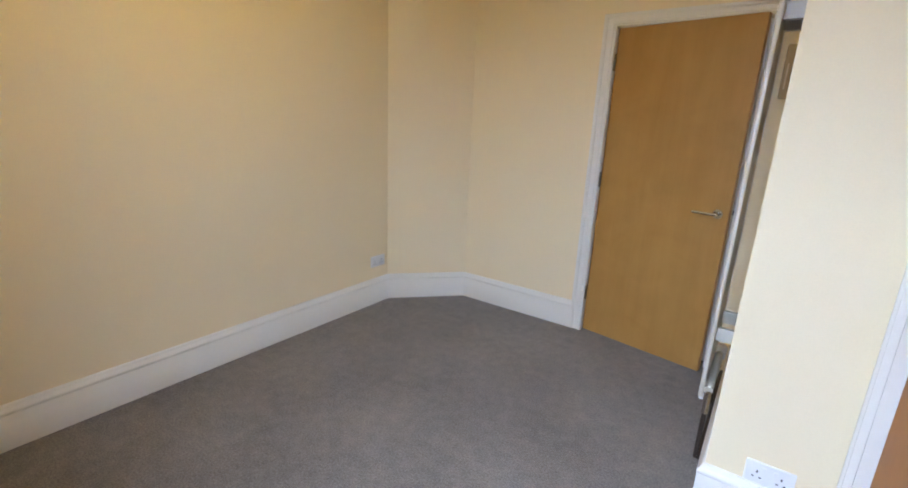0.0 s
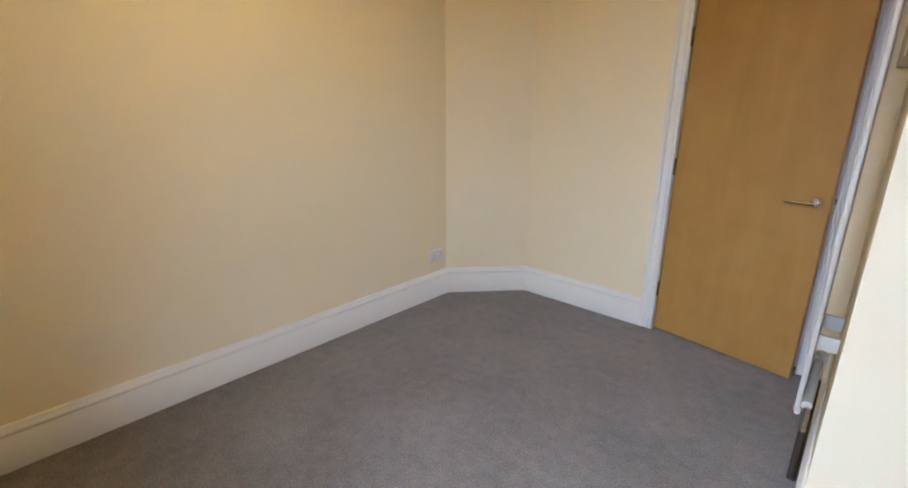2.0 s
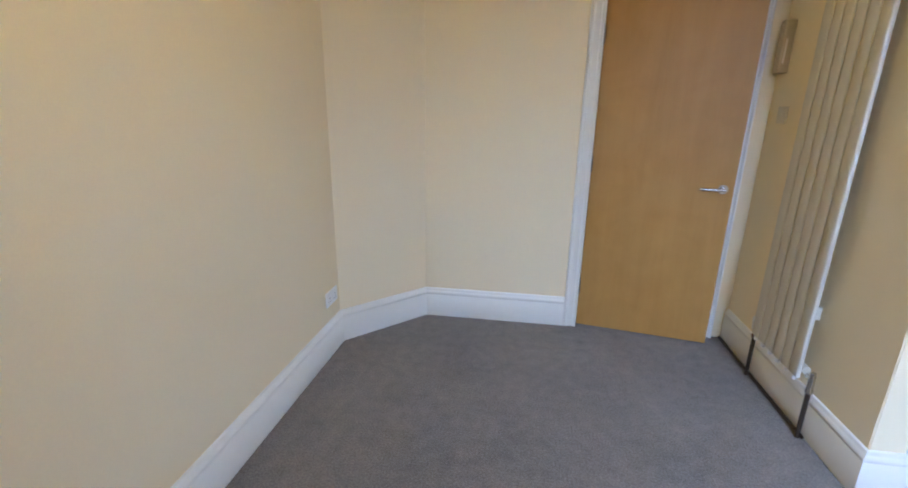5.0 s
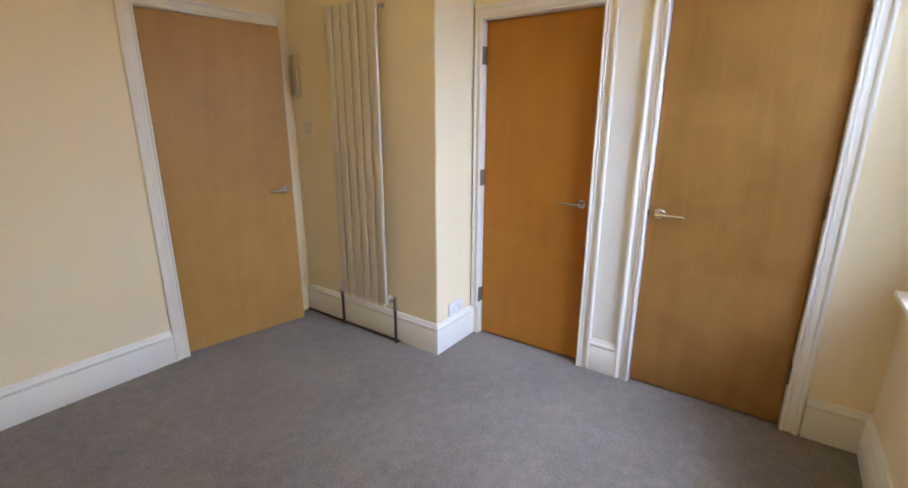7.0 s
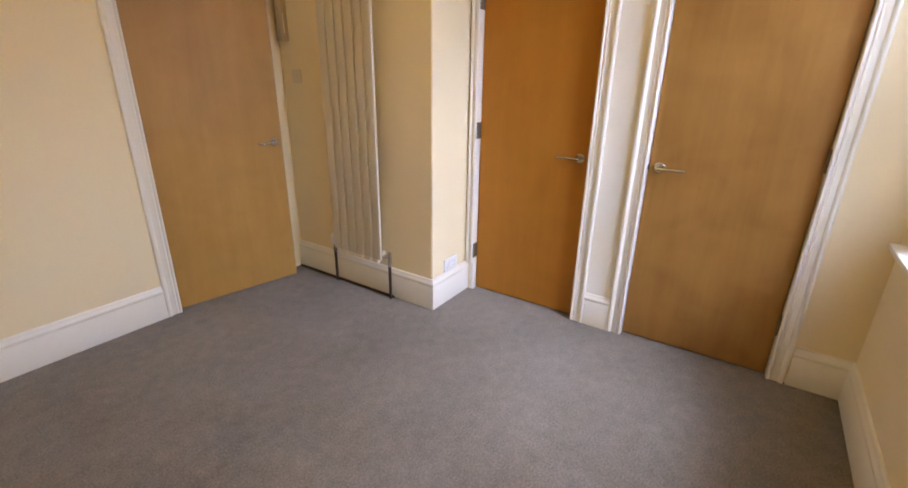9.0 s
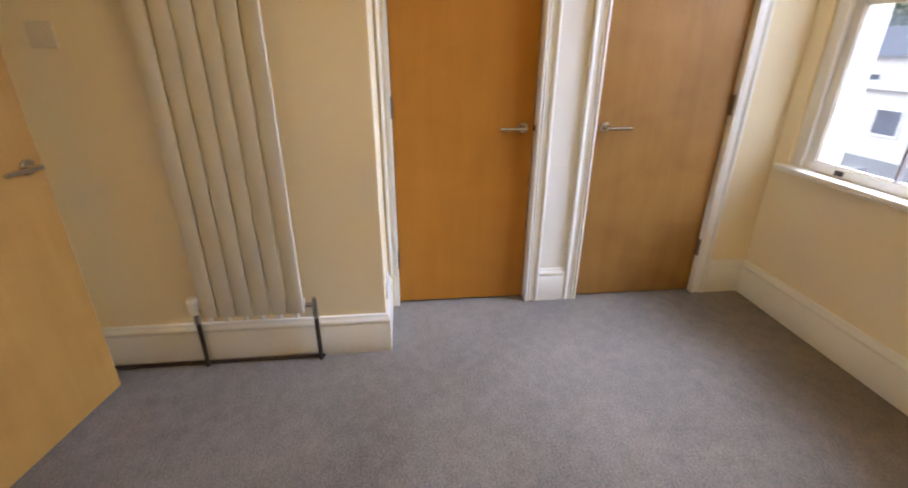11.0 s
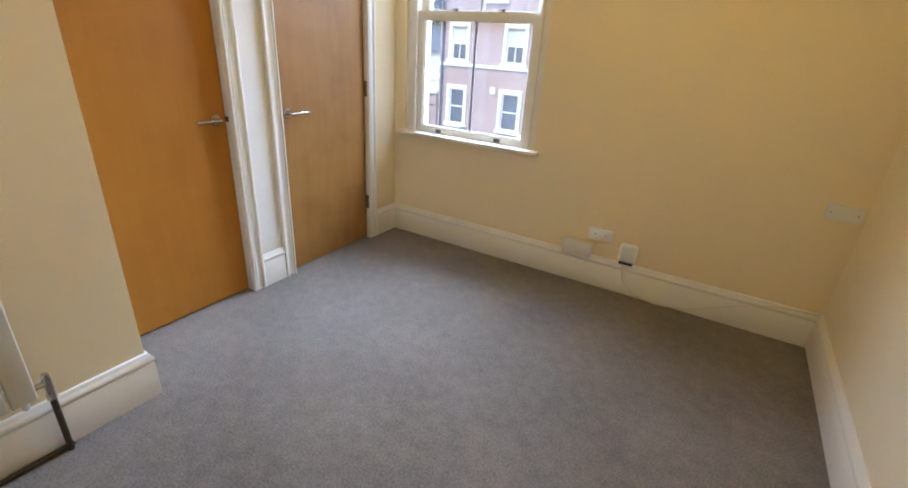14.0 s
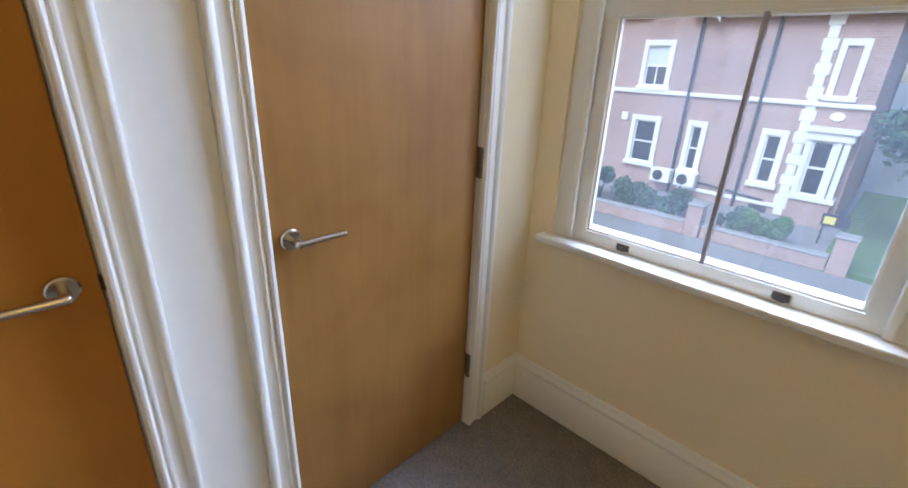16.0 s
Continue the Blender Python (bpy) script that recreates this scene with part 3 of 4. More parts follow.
double_socket((0.212, YR, 0.248), "n", "white double power socket low on the return wall")
double_socket((2.7872, -2.740, 0.338), "w", "white double power socket above the skirting near the corner")
s = empty("blank_plate", on_wall((2.728, YN, 0.742), "s"), "white blank double cover plate on the window wall", "wall plate")
plate(s, 0.147, 0.080, 0.010)
for x in (-0.055, 0.055):
    part("screw", rod((x, 0.0095, 0), (x, 0.0108, 0), 0.0035, seg=12), STEEL, s)
s = empty("aerial_plate", on_wall((1.632, YN, 0.345), "s"), "white double wall plate above the skirting", "wall plate")
plate(s, 0.147, 0.078, 0.010)
for x in (-0.032, 0.032):
    part("socket_ring", rod((x, 0.0095, 0.004), (x, 0.0125, 0.004), 0.009, 0.0075, seg=18), PLASTIC, s, smooth=True)
    part("socket_hole", rod((x, 0.0122, 0.004), (x, 0.0129, 0.004), 0.0035, seg=12), DARK, s)
s = empty("data_box", on_wall((1.505, YN, 0.238), "s"), "white surface-mounted double data outlet box on the skirting", "outlet box")
part("back_box", block(-0.095, 0.095, 0.0, 0.042, -0.045, 0.042, 0.004), PLASTIC, s, smooth=True)
for x in (-0.047, 0.047):
    part("faceplate", block(x - 0.043, x + 0.043, 0.0415, 0.050, -0.040, 0.038, 0.003), PLASTIC, s, smooth=True)
s = empty("telephone_box", on_wall((1.815, YN, 0.270), "s"), "white telephone junction box with dark underside", "telephone box")
part("cover", block(-0.052, 0.052, 0.0, 0.040, -0.052, 0.066, 0.019, 5), PLASTIC, s, smooth=True)
part("underside", block(-0.040, 0.040, 0.004, 0.036, -0.066, -0.0525), DARK, s)
cable = plain_curve("telephone_cable", [(1.800, -0.012, 0.210), (1.800, -0.014, 0.13), (1.84, -0.014, 0.065), (1.95, -0.02, 0.012), (2.08, -0.022, 0.006), (2.2, -0.014, 0.03),
                                        (2.36, -0.008, 0.10), (2.48, -0.008, 0.155), (2.58, -0.007, 0.185), (2.68, -0.004, 0.198), (2.800, -0.002, 0.206)], 0.0032, CABLE)
tagged(cable, "thin white telephone cable drooping over the skirting", "cable")
sw = empty("light_switch", on_wall((XR, -3.165, 1.375), "e"), "cream single light switch beside the door", "light switch")
plate(sw, 0.086, 0.086, 0.010, CABLE)
part("rocker", block(-0.006, 0.006, 0.0095, 0.014, -0.011, 0.011, 0.001), CABLE, sw)
kb = empty("wall_unit", on_wall((XR, -3.240, 1.715), "e"), "slim beige wall unit beside the door head", "control box")
part("case", block(-0.028, 0.028, 0.0, 0.050, -0.130, 0.125, 0.006), CREAMBOX, kb, smooth=True)
part("cover_strip", block(-0.0300, -0.0282, 0.030, 0.037, -0.085, 0.035), CABLE, kb)



# ---- pendant lamp added out of view, around the warm fill light ----
pend = empty("added_pendant", Matrix.Translation((1.70, -1.35, 0)), "added, unseen white ceiling pendant with a bare bulb for warm fill", "pendant lamp")
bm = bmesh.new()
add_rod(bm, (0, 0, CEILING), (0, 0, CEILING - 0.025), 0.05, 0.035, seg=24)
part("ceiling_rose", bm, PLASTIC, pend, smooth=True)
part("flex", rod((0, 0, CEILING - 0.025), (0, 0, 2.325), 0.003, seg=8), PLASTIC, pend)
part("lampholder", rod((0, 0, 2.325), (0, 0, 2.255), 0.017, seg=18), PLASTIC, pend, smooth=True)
BULB = bpy.data.materials.new("added_lit_bulb")
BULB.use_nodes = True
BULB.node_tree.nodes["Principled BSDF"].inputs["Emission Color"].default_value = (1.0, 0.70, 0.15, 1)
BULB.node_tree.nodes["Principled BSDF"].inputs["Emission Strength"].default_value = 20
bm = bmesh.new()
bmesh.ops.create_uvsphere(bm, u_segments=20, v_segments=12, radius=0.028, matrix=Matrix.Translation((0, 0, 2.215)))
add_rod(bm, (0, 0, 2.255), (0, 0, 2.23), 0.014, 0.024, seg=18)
part("bulb", bm, BULB, pend, "glowing bulb of the added pendant", smooth=True)


# ---- outside: street and the houses opposite ----
GZ = -3.12
FY = 16.80                                        # the brick front opposite
structure(part("ground", block(-400, 400, -60, 800, GZ - 0.5, GZ - 0.1), ASPHALT), "wet dark asphalt street and yards")
structure(part("pavement", block(-60, 60, 10.4, 12.35, GZ - 0.1, GZ + 0.02), PAVING), "grey paved footway along the street")
bm = bmesh.new()
for i in range(60):
    x = -28 + i * 0.92
    add_box(bm, x, x + 0.91, 10.26, 10.395, GZ - 0.1, GZ + 0.03 + 0.004 * (i % 3))
kerb = tagged(part("kerb", bm, KERB), "row of grey granite kerb stones", kind="structure")
structure(part("front_garden", block(-10.6, 0.2, 12.65, FY, GZ - 0.1, GZ + 0.06), PAVING), "paved front area of the brick house")
structure(part("lawn", block(0.2, 7, 12.65, 24, GZ - 0.1, GZ + 0.08), GRASS), "small green lawn beside the brick house")
structure(part("outer_wall", block(-6, 8, 0.325, 0.45, GZ, 0.70), BRICK), "red brick outer face of this building")


def far_window(parent, x0, x1, z0, z1, y, curtain=False, surround=0.16):
    """A sash window in a white stone surround: frame, two panes, meeting rail, sill."""
    bm = bmesh.new()
    s = surround
    add_box(bm, x0, x0 + s, y - 0.07, y + 0.1, z0, z1)
    add_box(bm, x1 - s, x1, y - 0.07, y + 0.1, z0, z1)
    add_box(bm, x0 + s, x1 - s, y - 0.07, y + 0.1, z1 - s * 1.15, z1)
    w = part("window", bm, STONE, parent, "white stone window surround")
    part("sill", block(x0 - 0.06, x1 + 0.06, y - 0.14, y + 0.1, z0 - 0.1, z0 + 0.06, 0.01, 1), STONE, w)
    a, b, lo, hi = x0 + s, x1 - s, z0 + 0.06, z1 - s * 1.15
    f = 0.055
    bm = bmesh.new()
    zm = (lo + hi) / 2
    for u0, u1, v0, v1 in ((a, a + f, lo, hi), (b - f, b, lo, hi), (a + f, b - f, lo, lo + f), (a + f, b - f, hi - f, hi), (a + f, b - f, zm - 0.03, zm + 0.03)):
        add_box(bm, u0, u1, y + 0.02, y + 0.08, v0, v1)
    if curtain:
        add_box(bm, (a + b) / 2 - 0.02, (a + b) / 2 + 0.02, y + 0.025, y + 0.08, lo + f, zm - 0.03)
    part("frame", bm, STONE, w)
    part("pane", block(a + f, b - f, y + 0.045, y + 0.055, lo + f, zm - 0.03), FARGLASS, w)
    part("pane", block(a + f, b - f, y + 0.045, y + 0.055, zm + 0.03, hi - f), CURTAIN if curtain else FARGLASS, w)
    return w


house = empty("brick_house", Matrix.Translation((0, 0, 0)), "red brick Victorian house with white stone window surrounds", "house")
HX0, HX1, EAVE = -10.3, -0.05, 3.15
LOW = [(-9.80, -8.72), (-7.06, -5.93), (-4.95, -4.27), (-2.6, -1.83)]
UP = [(-9.80, -8.72), (-7.06, -5.93)]
TOP = [(-7.95, -7.0)]
bm = bmesh.new()
holes_low = [(a + 0.1, b - 0.1, -2.08, -0.35) for a, b in LOW]
for a, b, lo, hi in wall_boxes(HX0, HX1, GZ, 0.55, holes_low):
    add_box(bm, a, b, FY, FY + 0.3, lo, hi)
holes_up = [(a + 0.1, b - 0.1, 0.75, 2.3) for a, b in UP]
for a, b, lo, hi in wall_boxes(HX0, HX1, 0.55, EAVE, holes_up):
    add_box(bm, a, b, FY, FY + 0.3, lo, hi)
add_box(bm, HX0, HX0 + 0.3, FY + 0.3, FY + 9, GZ, EAVE)
add_box(bm, HX1 - 0.3, HX1, FY + 0.3, FY + 9, GZ, EAVE)
add_box(bm, HX0, HX1, FY + 9, FY + 9.3, GZ, EAVE)
g0, g1, gz = HX0, -4.9, 6.3
gv = [bm.verts.new(p) for p in ((g0, FY, EAVE), (g1, FY, EAVE), ((g0 + g1) / 2, FY, gz), (g0, FY + 0.3, EAVE), (g1, FY + 0.3, EAVE), ((g0 + g1) / 2, FY + 0.3, gz))]
bm.faces.new(gv[:3]), bm.faces.new(gv[3:])
for i, j in ((0, 1), (1, 2), (2, 0)):
    bm.faces.new((gv[i], gv[j], gv[j + 3], gv[i + 3]))
part("wall", bm, BRICK, house)
# flat black sheet added in place of the dark rooms inside
part("dark_room_sheet", block(HX0 + 0.31, HX1 - 0.31, FY + 0.9, FY + 0.95, GZ, EAVE), IRON, house)
for a, b in LOW:
    far_window(house, a, b, -2.12, -0.3, FY)
for a, b in UP:
    far_window(house, a, b, 0.72, 2.36, FY, curtain=True)
for a, b in TOP:
    far_window(house, a, b, 3.2, 4.5, FY - 0.02, curtain=True, surround=0.14)
part("string_course", block(HX0 - 0.05, HX1 + 0.05, FY - 0.10, FY + 0.02, 0.50, 0.64, 0.02, 1), STONE, house, "white painted stone band")
part("plinth_band", block(-4.9, HX1, FY - 0.07, FY + 0.02, -2.80, -2.68, 0.01, 1), STONE, house, "white painted plinth band")
part("cornice", block(g1, HX1 + 0.2, FY - 0.3, FY + 0.05, EAVE - 0.12, EAVE + 0.06, 0.03, 1), STONE, house)
for k in range(18):
    z = GZ + 0.1 + k * 0.34
    w = 0.40 if k % 2 else 0.26
    part("quoin", block(-1.52 - w / 2, -1.52 + w / 2, FY - 0.06, FY + 0.02, z, z + 0.335, 0.012, 1), STONE, house)
bm = bmesh.new()
for sgn in (-1, 1):
    apex = Vector(((g0 + g1) / 2, 0, gz + 0.25))
    foot = Vector((apex.x + sgn * ((g1 - g0) / 2 + 0.35), 0, EAVE - 0.15))
    v = [bm.verts.new((p.x, y, p.z + dz)) for y in (FY - 0.4, FY + 9.4) for p, dz in ((apex, 0), (foot, 0), (foot, 0.14), (apex, 0.14))]
    for i in range(4):
        bm.faces.new((v[i], v[(i + 1) % 4], v[(i + 1) % 4 + 4], v[i + 4]))
    bm.faces.new(v[:4]), bm.faces.new(v[4:])
mx0, mx1 = g1 - 0.6, HX1 + 0.3
v = [bm.verts.new(p) for p in ((mx0, FY - 0.35, EAVE), (mx1, FY - 0.35, EAVE), (mx1, FY + 4.5, EAVE + 3.2), (mx0, FY + 4.5, EAVE + 3.2), (mx1, FY + 9.4, EAVE), (mx0, FY + 9.4, EAVE))]
bm.faces.new(v[:4]), bm.faces.new((v[3], v[2], v[4], v[5])), bm.faces.new((v[1], v[4], v[2])), bm.faces.new((v[0], v[3], v[5]))
part("roof", bm, SLATE, house)
bm = bmesh.new()
for sgn in (-1, 1):
    apex = Vector(((g0 + g1) / 2, FY - 0.42, gz + 0.12))
    foot = Vector((apex.x + sgn * ((g1 - g0) / 2 + 0.35), FY - 0.42, EAVE - 0.28))
    v = [bm.verts.new((p.x, y, p.z + dz)) for y in (FY - 0.45, FY - 0.405) for p, dz in ((apex, 0), (foot, 0), (foot, 0.26), (apex, 0.26))]
    for i in range(4):
        bm.faces.new((v[i], v[(i + 1) % 4], v[(i + 1) % 4 + 4], v[i + 4]))
    bm.faces.new(v[:4]), bm.faces.new(v[4:])
part("bargeboard", bm, STONE, house)
for x in (-5.15, -2.88, -10.1):
    part("drainpipe", rod((x, FY - 0.09, GZ), (x, FY - 0.09, EAVE), 0.055, seg=12), IRON, house, smooth=True)
part("drainpipe", rod((-5.15, FY - 0.09, -2.35), (-2.0, FY - 0.09, -2.62), 0.04, seg=10), IRON, house, smooth=True)
# projecting bay with white pilasters
bay = part("bay", block(-1.28, -0.20, FY - 0.55, FY - 0.01, GZ, -2.25), BRICK, house, "brick foot of the bay window")
bm = bmesh.new()
for x in (-1.28, -0.56, -0.36):
    add_box(bm, x, x + 0.16, FY - 0.55, FY - 0.25, -2.13, -0.42)
for z0, z1, o in ((-2.27, -2.13, 0.07), (-0.42, -0.18, 0.05), (-0.18, -0.06, 0.12)):
    add_box(bm, -1.28 - o, -0.20 + o, FY - 0.55 - o, FY - 0.02, z0, z1)
part("bay_surround", bm, STONE, bay)
part("bay_pane", block(-1.12, -0.56, FY - 0.42, FY - 0.40, -2.13, -0.42), FARGLASS, bay)
bm = bmesh.new()
for x0, x1, z0, z1 in ((-1.12, -1.05, -2.13, -0.42), (-0.63, -0.56, -2.13, -0.42), (-1.05, -0.63, -1.3, -1.23), (-1.05, -0.63, -2.13, -2.06), (-1.05, -0.63, -0.5, -0.42)):
    add_box(bm, x0, x1, FY - 0.47, FY - 0.425, z0, z1)
part("bay_frame", bm, STONE, bay)
far_window(house, -1.25, -0.55, 0.78, 2.4, FY, curtain=True)
bm = bmesh.new()
bmesh.ops.create_cone(bm, cap_ends=True, segments=24, radius1=0.13, radius2=0.11, depth=0.06, matrix=Matrix.Translation((-0.78, FY - 0.03, 0.24)) @ Matrix.Diagonal((1.5, 1, 1, 1)) @ Matrix.Rotation(radians(90), 4, 'X'))
part("plaque", bm, STONE, house)
part("cellar_window", block(-2.4, -1.85, FY - 0.03, FY - 0.003, -3.05, -2.85), FARGLASS, house)
part("alarm_box", block(-7.50, -7.24, FY - 0.09, FY - 0.002, -0.55, -0.25, 0.02), STONE, house)


def air_conditioner(x):
    r = empty("air_conditioner", Matrix.Translation((x, FY - 0.36, -2.62)), "white outdoor air conditioning unit on the brick wall", "air conditioner", "air conditioning units")
    part("case", block(-0.36, 0.36, -0.13, 0.28, 0.0, 0.5, 0.02), STONE, r)
    bm = bmesh.new()
    for k in range(4):
        bmesh.ops.create_cone(bm, segments=24, radius1=0.05 * (k + 1), radius2=0.05 * (k + 1), depth=0.006, cap_ends=False, matrix=Matrix.Translation((-0.08, -0.135, 0.25)) @ Matrix.Rotation(radians(90), 4, 'X'))
    part("grille", bm, IRON, r)
    part("fan", rod((-0.08, -0.131, 0.25), (-0.08, -0.1315, 0.25), 0.19, seg=24), IRON, r)
    for bx in (-0.25, 0.25):
        part("bracket", block(bx - 0.02, bx + 0.02, -0.1, 0.355, -0.05, 0.0), IRON, r)


air_conditioner(-5.42)
air_conditioner(-4.52)

# boundary wall with piers and coping
bwall = empty("garden_wall", Matrix.Translation((0, 12.5, GZ)), "low red brick front garden wall with piers", "wall")
for a, b in ((-10.6, -3.03), (-2.55, 0.36)):
    part("wall_length", block(a, b, -0.115, 0.115, 0.02, 0.36), BRICK, bwall)
    part("coping", block(a, b, -0.15, 0.15, 0.36, 0.43, 0.02, 1), KERB, bwall)
for x in (-2.79, 0.60, -10.75):
    p = part("pier", block(x - 0.20, x + 0.20, -0.2, 0.2, 0.02, 0.92), BRICK, bwall)
    part("pier_cap", block(x - 0.24, x + 0.24, -0.24, 0.24, 0.92, 1.0, 0.03, 1), KERB, p)


def leaf_mass(name, x0, x1, y0, y1, z0, z1, n, size, mat, label, category, seed, stem=True):
    """A shrub: stems and many small leaves in uneven clumps."""
    rnd = random.Random(seed)
    root = empty(name, Matrix.Translation(((x0 + x1) / 2, (y0 + y1) / 2, z0)), label, category)
    hx, hy, hz = (x1 - x0) / 2, (y1 - y0) / 2, z1 - z0
    clumps = [(rnd.uniform(-0.8, 0.8) * hx, rnd.uniform(-0.7, 0.7) * hy, rnd.uniform(0.25, 0.8) * hz, rnd.uniform(0.22, 0.42) * min(hx, hy * 1.5, hz)) for _ in range(max(7, int(hx * 9)))]
    verts, faces = [], []
    for i in range(n):
        cx, cy, cz, r = clumps[i % len(clumps)]
        d = Vector((rnd.gauss(0, 1), rnd.gauss(0, 1), rnd.gauss(0, 1))).normalized() * r * rnd.uniform(0.55, 1.1)
        c = Vector((cx, cy, max(0.04, cz + d.z))) + Vector((d.x, d.y, 0))
        u = Vector((rnd.gauss(0, 1), rnd.gauss(0, 1), rnd.gauss(0, 1))).normalized()
        w = u.orthogonal().normalized()
        s = size * rnd.uniform(0.6, 1.3)
        k = len(verts)
        verts += [tuple(c - u * s), tuple(c + w * s * 0.5), tuple(c + u * s), tuple(c - w * s * 0.5)]
        faces.append((k, k + 1, k + 2, k + 3))
    me = bpy.data.meshes.new("leaves")
    me.from_pydata(verts, [], faces)
    me.materials.append(mat)
    lv = new("leaves", me)
    lv.parent = root
    for cx, cy, cz, r in clumps[::2]:
        part("stem", rod((cx * 0.7, cy * 0.5, 0), (cx, cy, cz), 0.03, 0.012, seg=7), BARK, root)
    return root


leaf_mass("shrub", -7.4, -5.9, 12.9, 14.6, GZ + 0.06, -1.55, 3800, 0.065, LEAF2, "dark green bushy shrub behind the garden wall", "shrub", 3)
leaf_mass("shrub", -5.9, -3.2, 12.8, 14.2, GZ + 0.06, -2.15, 4600, 0.06, LEAF2, "low dark green shrub behind the garden wall", "shrub", 4)
leaf_mass("shrub", -2.5, -1.7, 13.0, 14.6, GZ + 0.06, -2.2, 2200, 0.055, LEAF2, "small dark shrub beside the wall pier", "shrub", 5)
leaf_mass("shrub", -1.95, -0.45, 12.75, 14.0, GZ + 0.06, -2.22, 4600, 0.045, LEAF, "fresh green rounded shrub over the garden wall", "shrub", 6)
leaf_mass("shrub", -10.4, -8.0, 12.8, 14.4, GZ + 0.06, -2.35, 3200, 0.06, LEAF2, "straggling dark shrub by the garden wall", "shrub", 7)


def tree(x, y, height, spread, seed, label, leaves=5200):
    rnd = random.Random(seed)
    r = empty("tree", Matrix.Translation((x, y, GZ - 0.1)), label, "tree", "street trees")
    bm = bmesh.new()
    add_rod(bm, (0, 0, 0), (0.05, 0.1, height * 0.5), 0.18, 0.11, seg=10)
    tips = []
    for i in range(9):
        a = i * 2.4
        z0 = height * rnd.uniform(0.28, 0.5)
        tip = (math.cos(a) * spread * rnd.uniform(0.4, 0.8), math.sin(a) * spread * rnd.uniform(0.4, 0.8), height * rnd.uniform(0.5, 0.95))
        add_rod(bm, (0.03, 0.06, z0), tip, 0.07, 0.02, seg=7)
        tips.append(tip)
    part("trunk", bm, BARK, r)
    verts, faces = [], []
    for i in range(leaves):
        t = tips[i % len(tips)]
        d = Vector((rnd.gauss(0, 1), rnd.gauss(0, 1), rnd.gauss(0, 0.8))) * spread * 0.27
        c = Vector(t) + d
        u = Vector((rnd.gauss(0, 1), rnd.gauss(0, 1), rnd.gauss(0, 1))).normalized()
        w = u.orthogonal().normalized()
        s = rnd.uniform(0.08, 0.17)
        k = len(verts)
        verts += [tuple(c - u * s), tuple(c + w * s * 0.55), tuple(c + u * s), tuple(c - w * s * 0.55)]
        faces.append((k, k + 1, k + 2, k + 3))
    me = bpy.data.meshes.new("crown")
    me.from_pydata(verts, [], faces)
    me.materials.append(LEAF2)
    lv = new("crown", me)
    lv.parent = r
    return r


tree(1.95, 15.4, 4.3, 1.15, 11, "dark green conifer-like tree beside the lawn", 9000)
tree(-22.0, 44.0, 9.5, 4.5, 12, "broad dark tree behind the low buildings", 6500)
tree(-31.0, 47.0, 10.0, 5.0, 13, "broad dark tree behind the low buildings", 6500)
tree(-40.0, 42.0, 9.0, 4.6, 14, "broad dark tree behind the low buildings", 6500)

# lower buildings beside the brick house
shop = empty("flat_roofed_building", Matrix.Translation((-14.2, 21.5, GZ - 0.1)), "pale rendered low building with white flat roof edge", "building")
part("wall", block(-3.4, 3.4, -2.5, 5, 0, 2.9), RENDER, shop)
part("roof", block(-3.6, 3.6, -2.7, 5.2, 2.9, 3.25, 0.03, 1), STONE, shop, "white flat roof edge")
for x in (-2.4, -0.4, 1.6):
    w = part("window", block(x, x + 1.3, -2.56, -2.49, 1.0, 2.2), STONE, shop)
    part("pane", block(x + 0.1, x + 1.2, -2.575, -2.56, 1.1, 2.1), FARGLASS, w)
annex = empty("brick_annex", Matrix.Translation((-11.7, 17.6, GZ - 0.1)), "small brick annex with pale coping", "building")
part("wall", block(-1.1, 1.05, -0.4, 3.5, 0, 2.35), BRICK, annex)
part("coping", block(-1.2, 1.1, -0.5, 3.6, 2.35, 2.5, 0.02, 1), STONE, annex)
far_terrace = empty("far_terrace", Matrix.Translation((-30, 36, GZ - 0.1)), "distant pale terrace with slate roofs", "building")
part("wall", block(-14, 12, -2, 4, 0, 4.2), RENDER, far_terrace)
bm = bmesh.new()
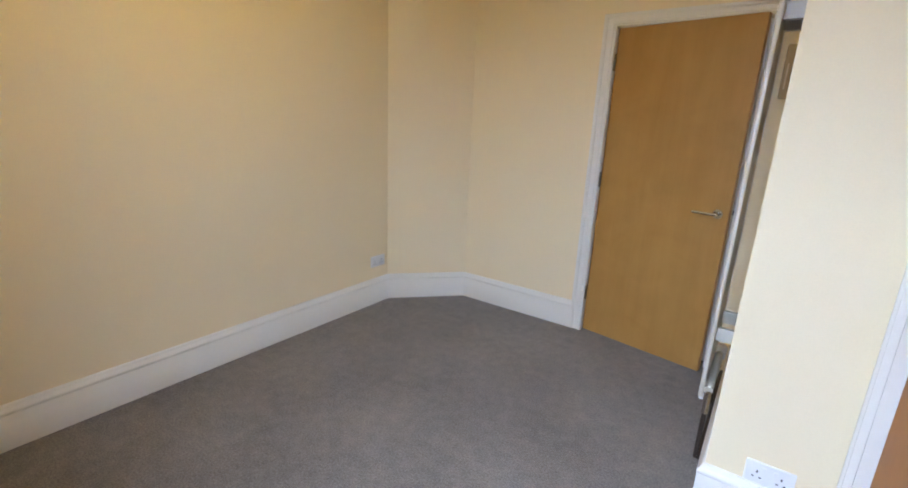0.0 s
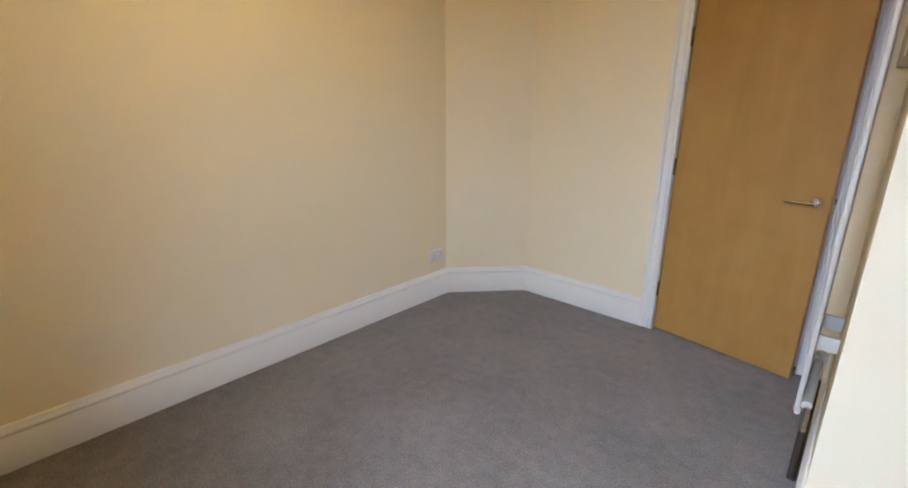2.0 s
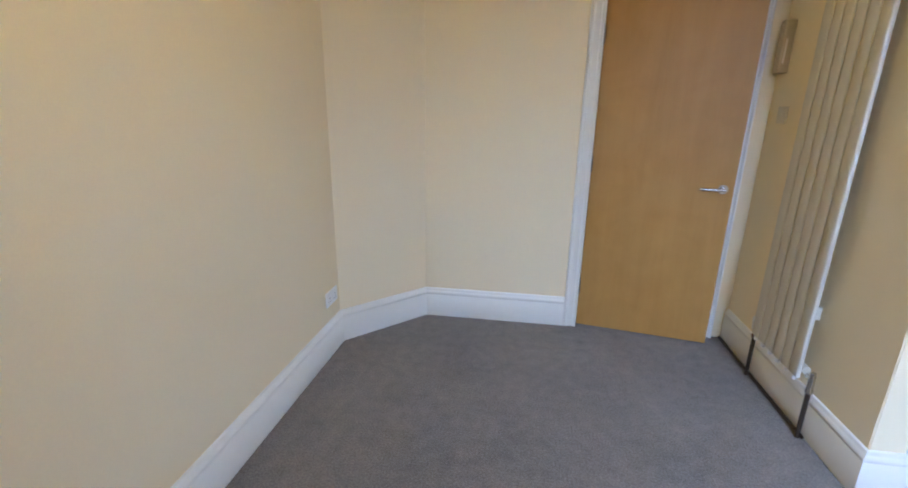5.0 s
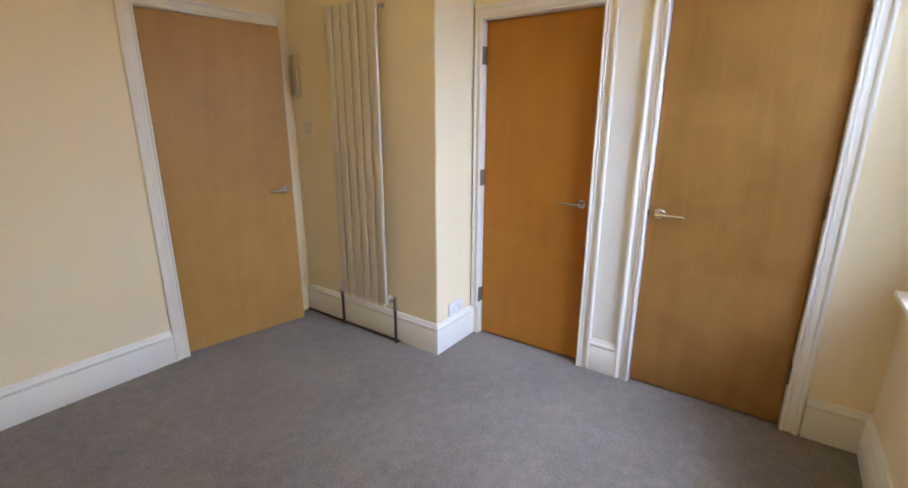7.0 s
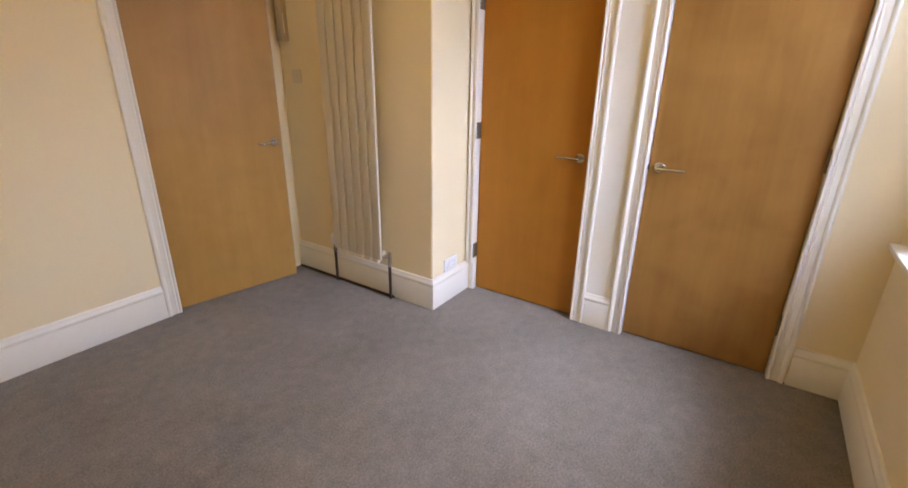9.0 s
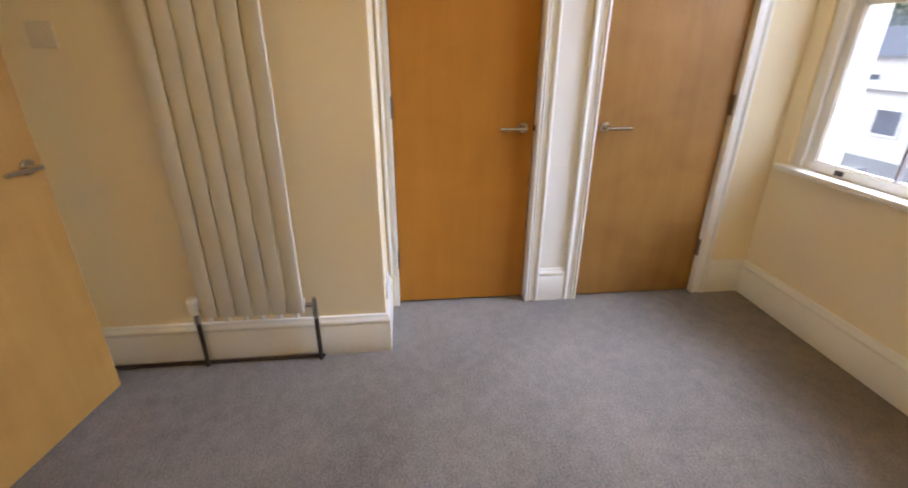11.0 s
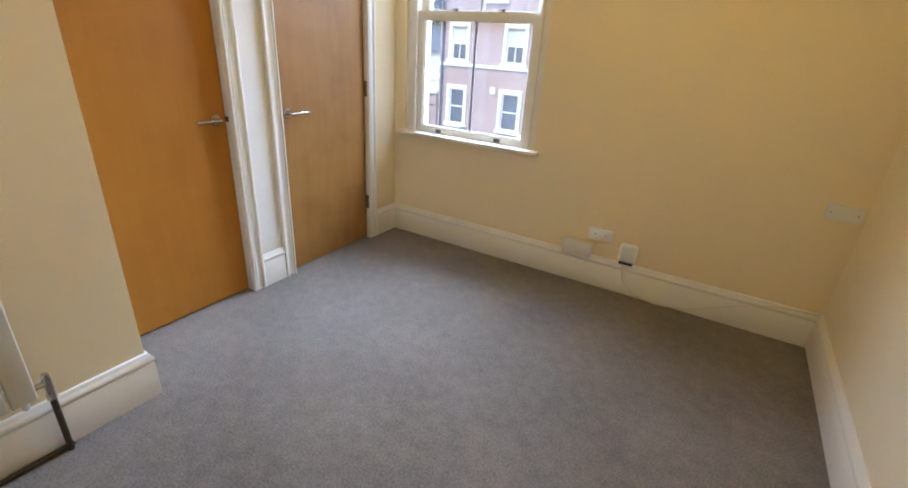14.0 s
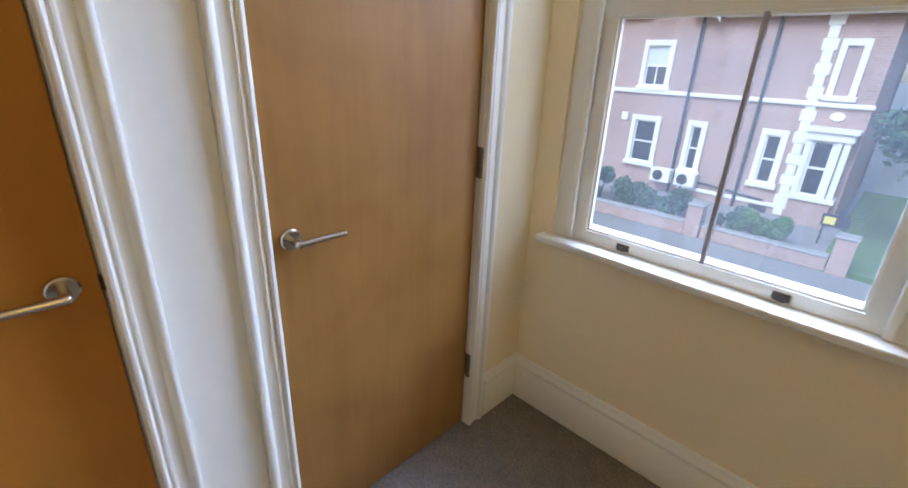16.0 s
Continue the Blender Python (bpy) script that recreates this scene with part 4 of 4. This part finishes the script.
v = [bm.verts.new(p) for p in ((-14.3, -2.4, 4.1), (12.3, -2.4, 4.1), (12.3, 1, 6.2), (-14.3, 1, 6.2), (12.3, 4.4, 4.1), (-14.3, 4.4, 4.1))]
bm.faces.new(v[:4]), bm.faces.new((v[3], v[2], v[4], v[5])), bm.faces.new((v[1], v[4], v[2])), bm.faces.new((v[0], v[3], v[5]))
part("roof", bm, SLATE, far_terrace)
for i in range(7):
    x = -12.5 + i * 3.5
    w = part("window", block(x, x + 1.4, -2.06, -1.99, 1.2, 2.9), STONE, far_terrace)
    part("pane", block(x + 0.12, x + 1.28, -2.075, -2.06, 1.32, 2.78), FARGLASS, w)
grey = empty("grey_building", Matrix.Translation((5.4, 24.0, GZ - 0.1)), "grey rendered building with white upper storey", "building")
part("wall", block(-4.9, 9, 0, 7, 0, 3.6), GREYRENDER, grey)
part("upper_wall", block(-4.9, 9, 0.05, 7, 3.6, 6.0), STONE, grey, "white upper storey")
part("roof", block(-5.1, 9.2, -0.2, 7.2, 6.0, 6.25, 0.03, 1), SLATE, grey)
for x in (-4.2, -2.2, -0.2):
    w = part("window", block(x, x + 1.1, 0.0, 0.049, 4.1, 5.5), RENDER, grey)
    part("pane", block(x + 0.1, x + 1.0, -0.012, 0.0, 4.2, 5.4), FARGLASS, w)

sign = empty("street_sign", Matrix.Translation((0.15, 14.6, GZ + 0.06)), "dark notice board with a yellow panel on two posts", "sign")
for x in (-0.24, 0.24):
    part("post", block(x - 0.025, x + 0.025, -0.03, 0.03, 0, 0.86), IRON, sign)
part("board", block(-0.32, 0.32, -0.06, -0.032, 0.55, 0.9, 0.01, 1), IRON, sign)
part("panel", block(-0.26, 0.0, -0.068, -0.0605, 0.62, 0.83), YELLOW, sign)

bracket = empty("hanging_sign", Matrix.Translation((-10.95, FY - 0.35, -1.35)), "dark projecting sign on a wall bracket", "sign")
part("arm", block(-0.75, 0.66, -0.03, 0.03, 0.0, 0.07), IRON, bracket)
part("board", block(-0.7, -0.15, -0.025, 0.025, -0.48, -0.02, 0.01, 1), IRON, bracket)
part("stay", rod((-0.4, 0, 0.05), (0.65, 0, 0.55), 0.018, seg=8), IRON, bracket)
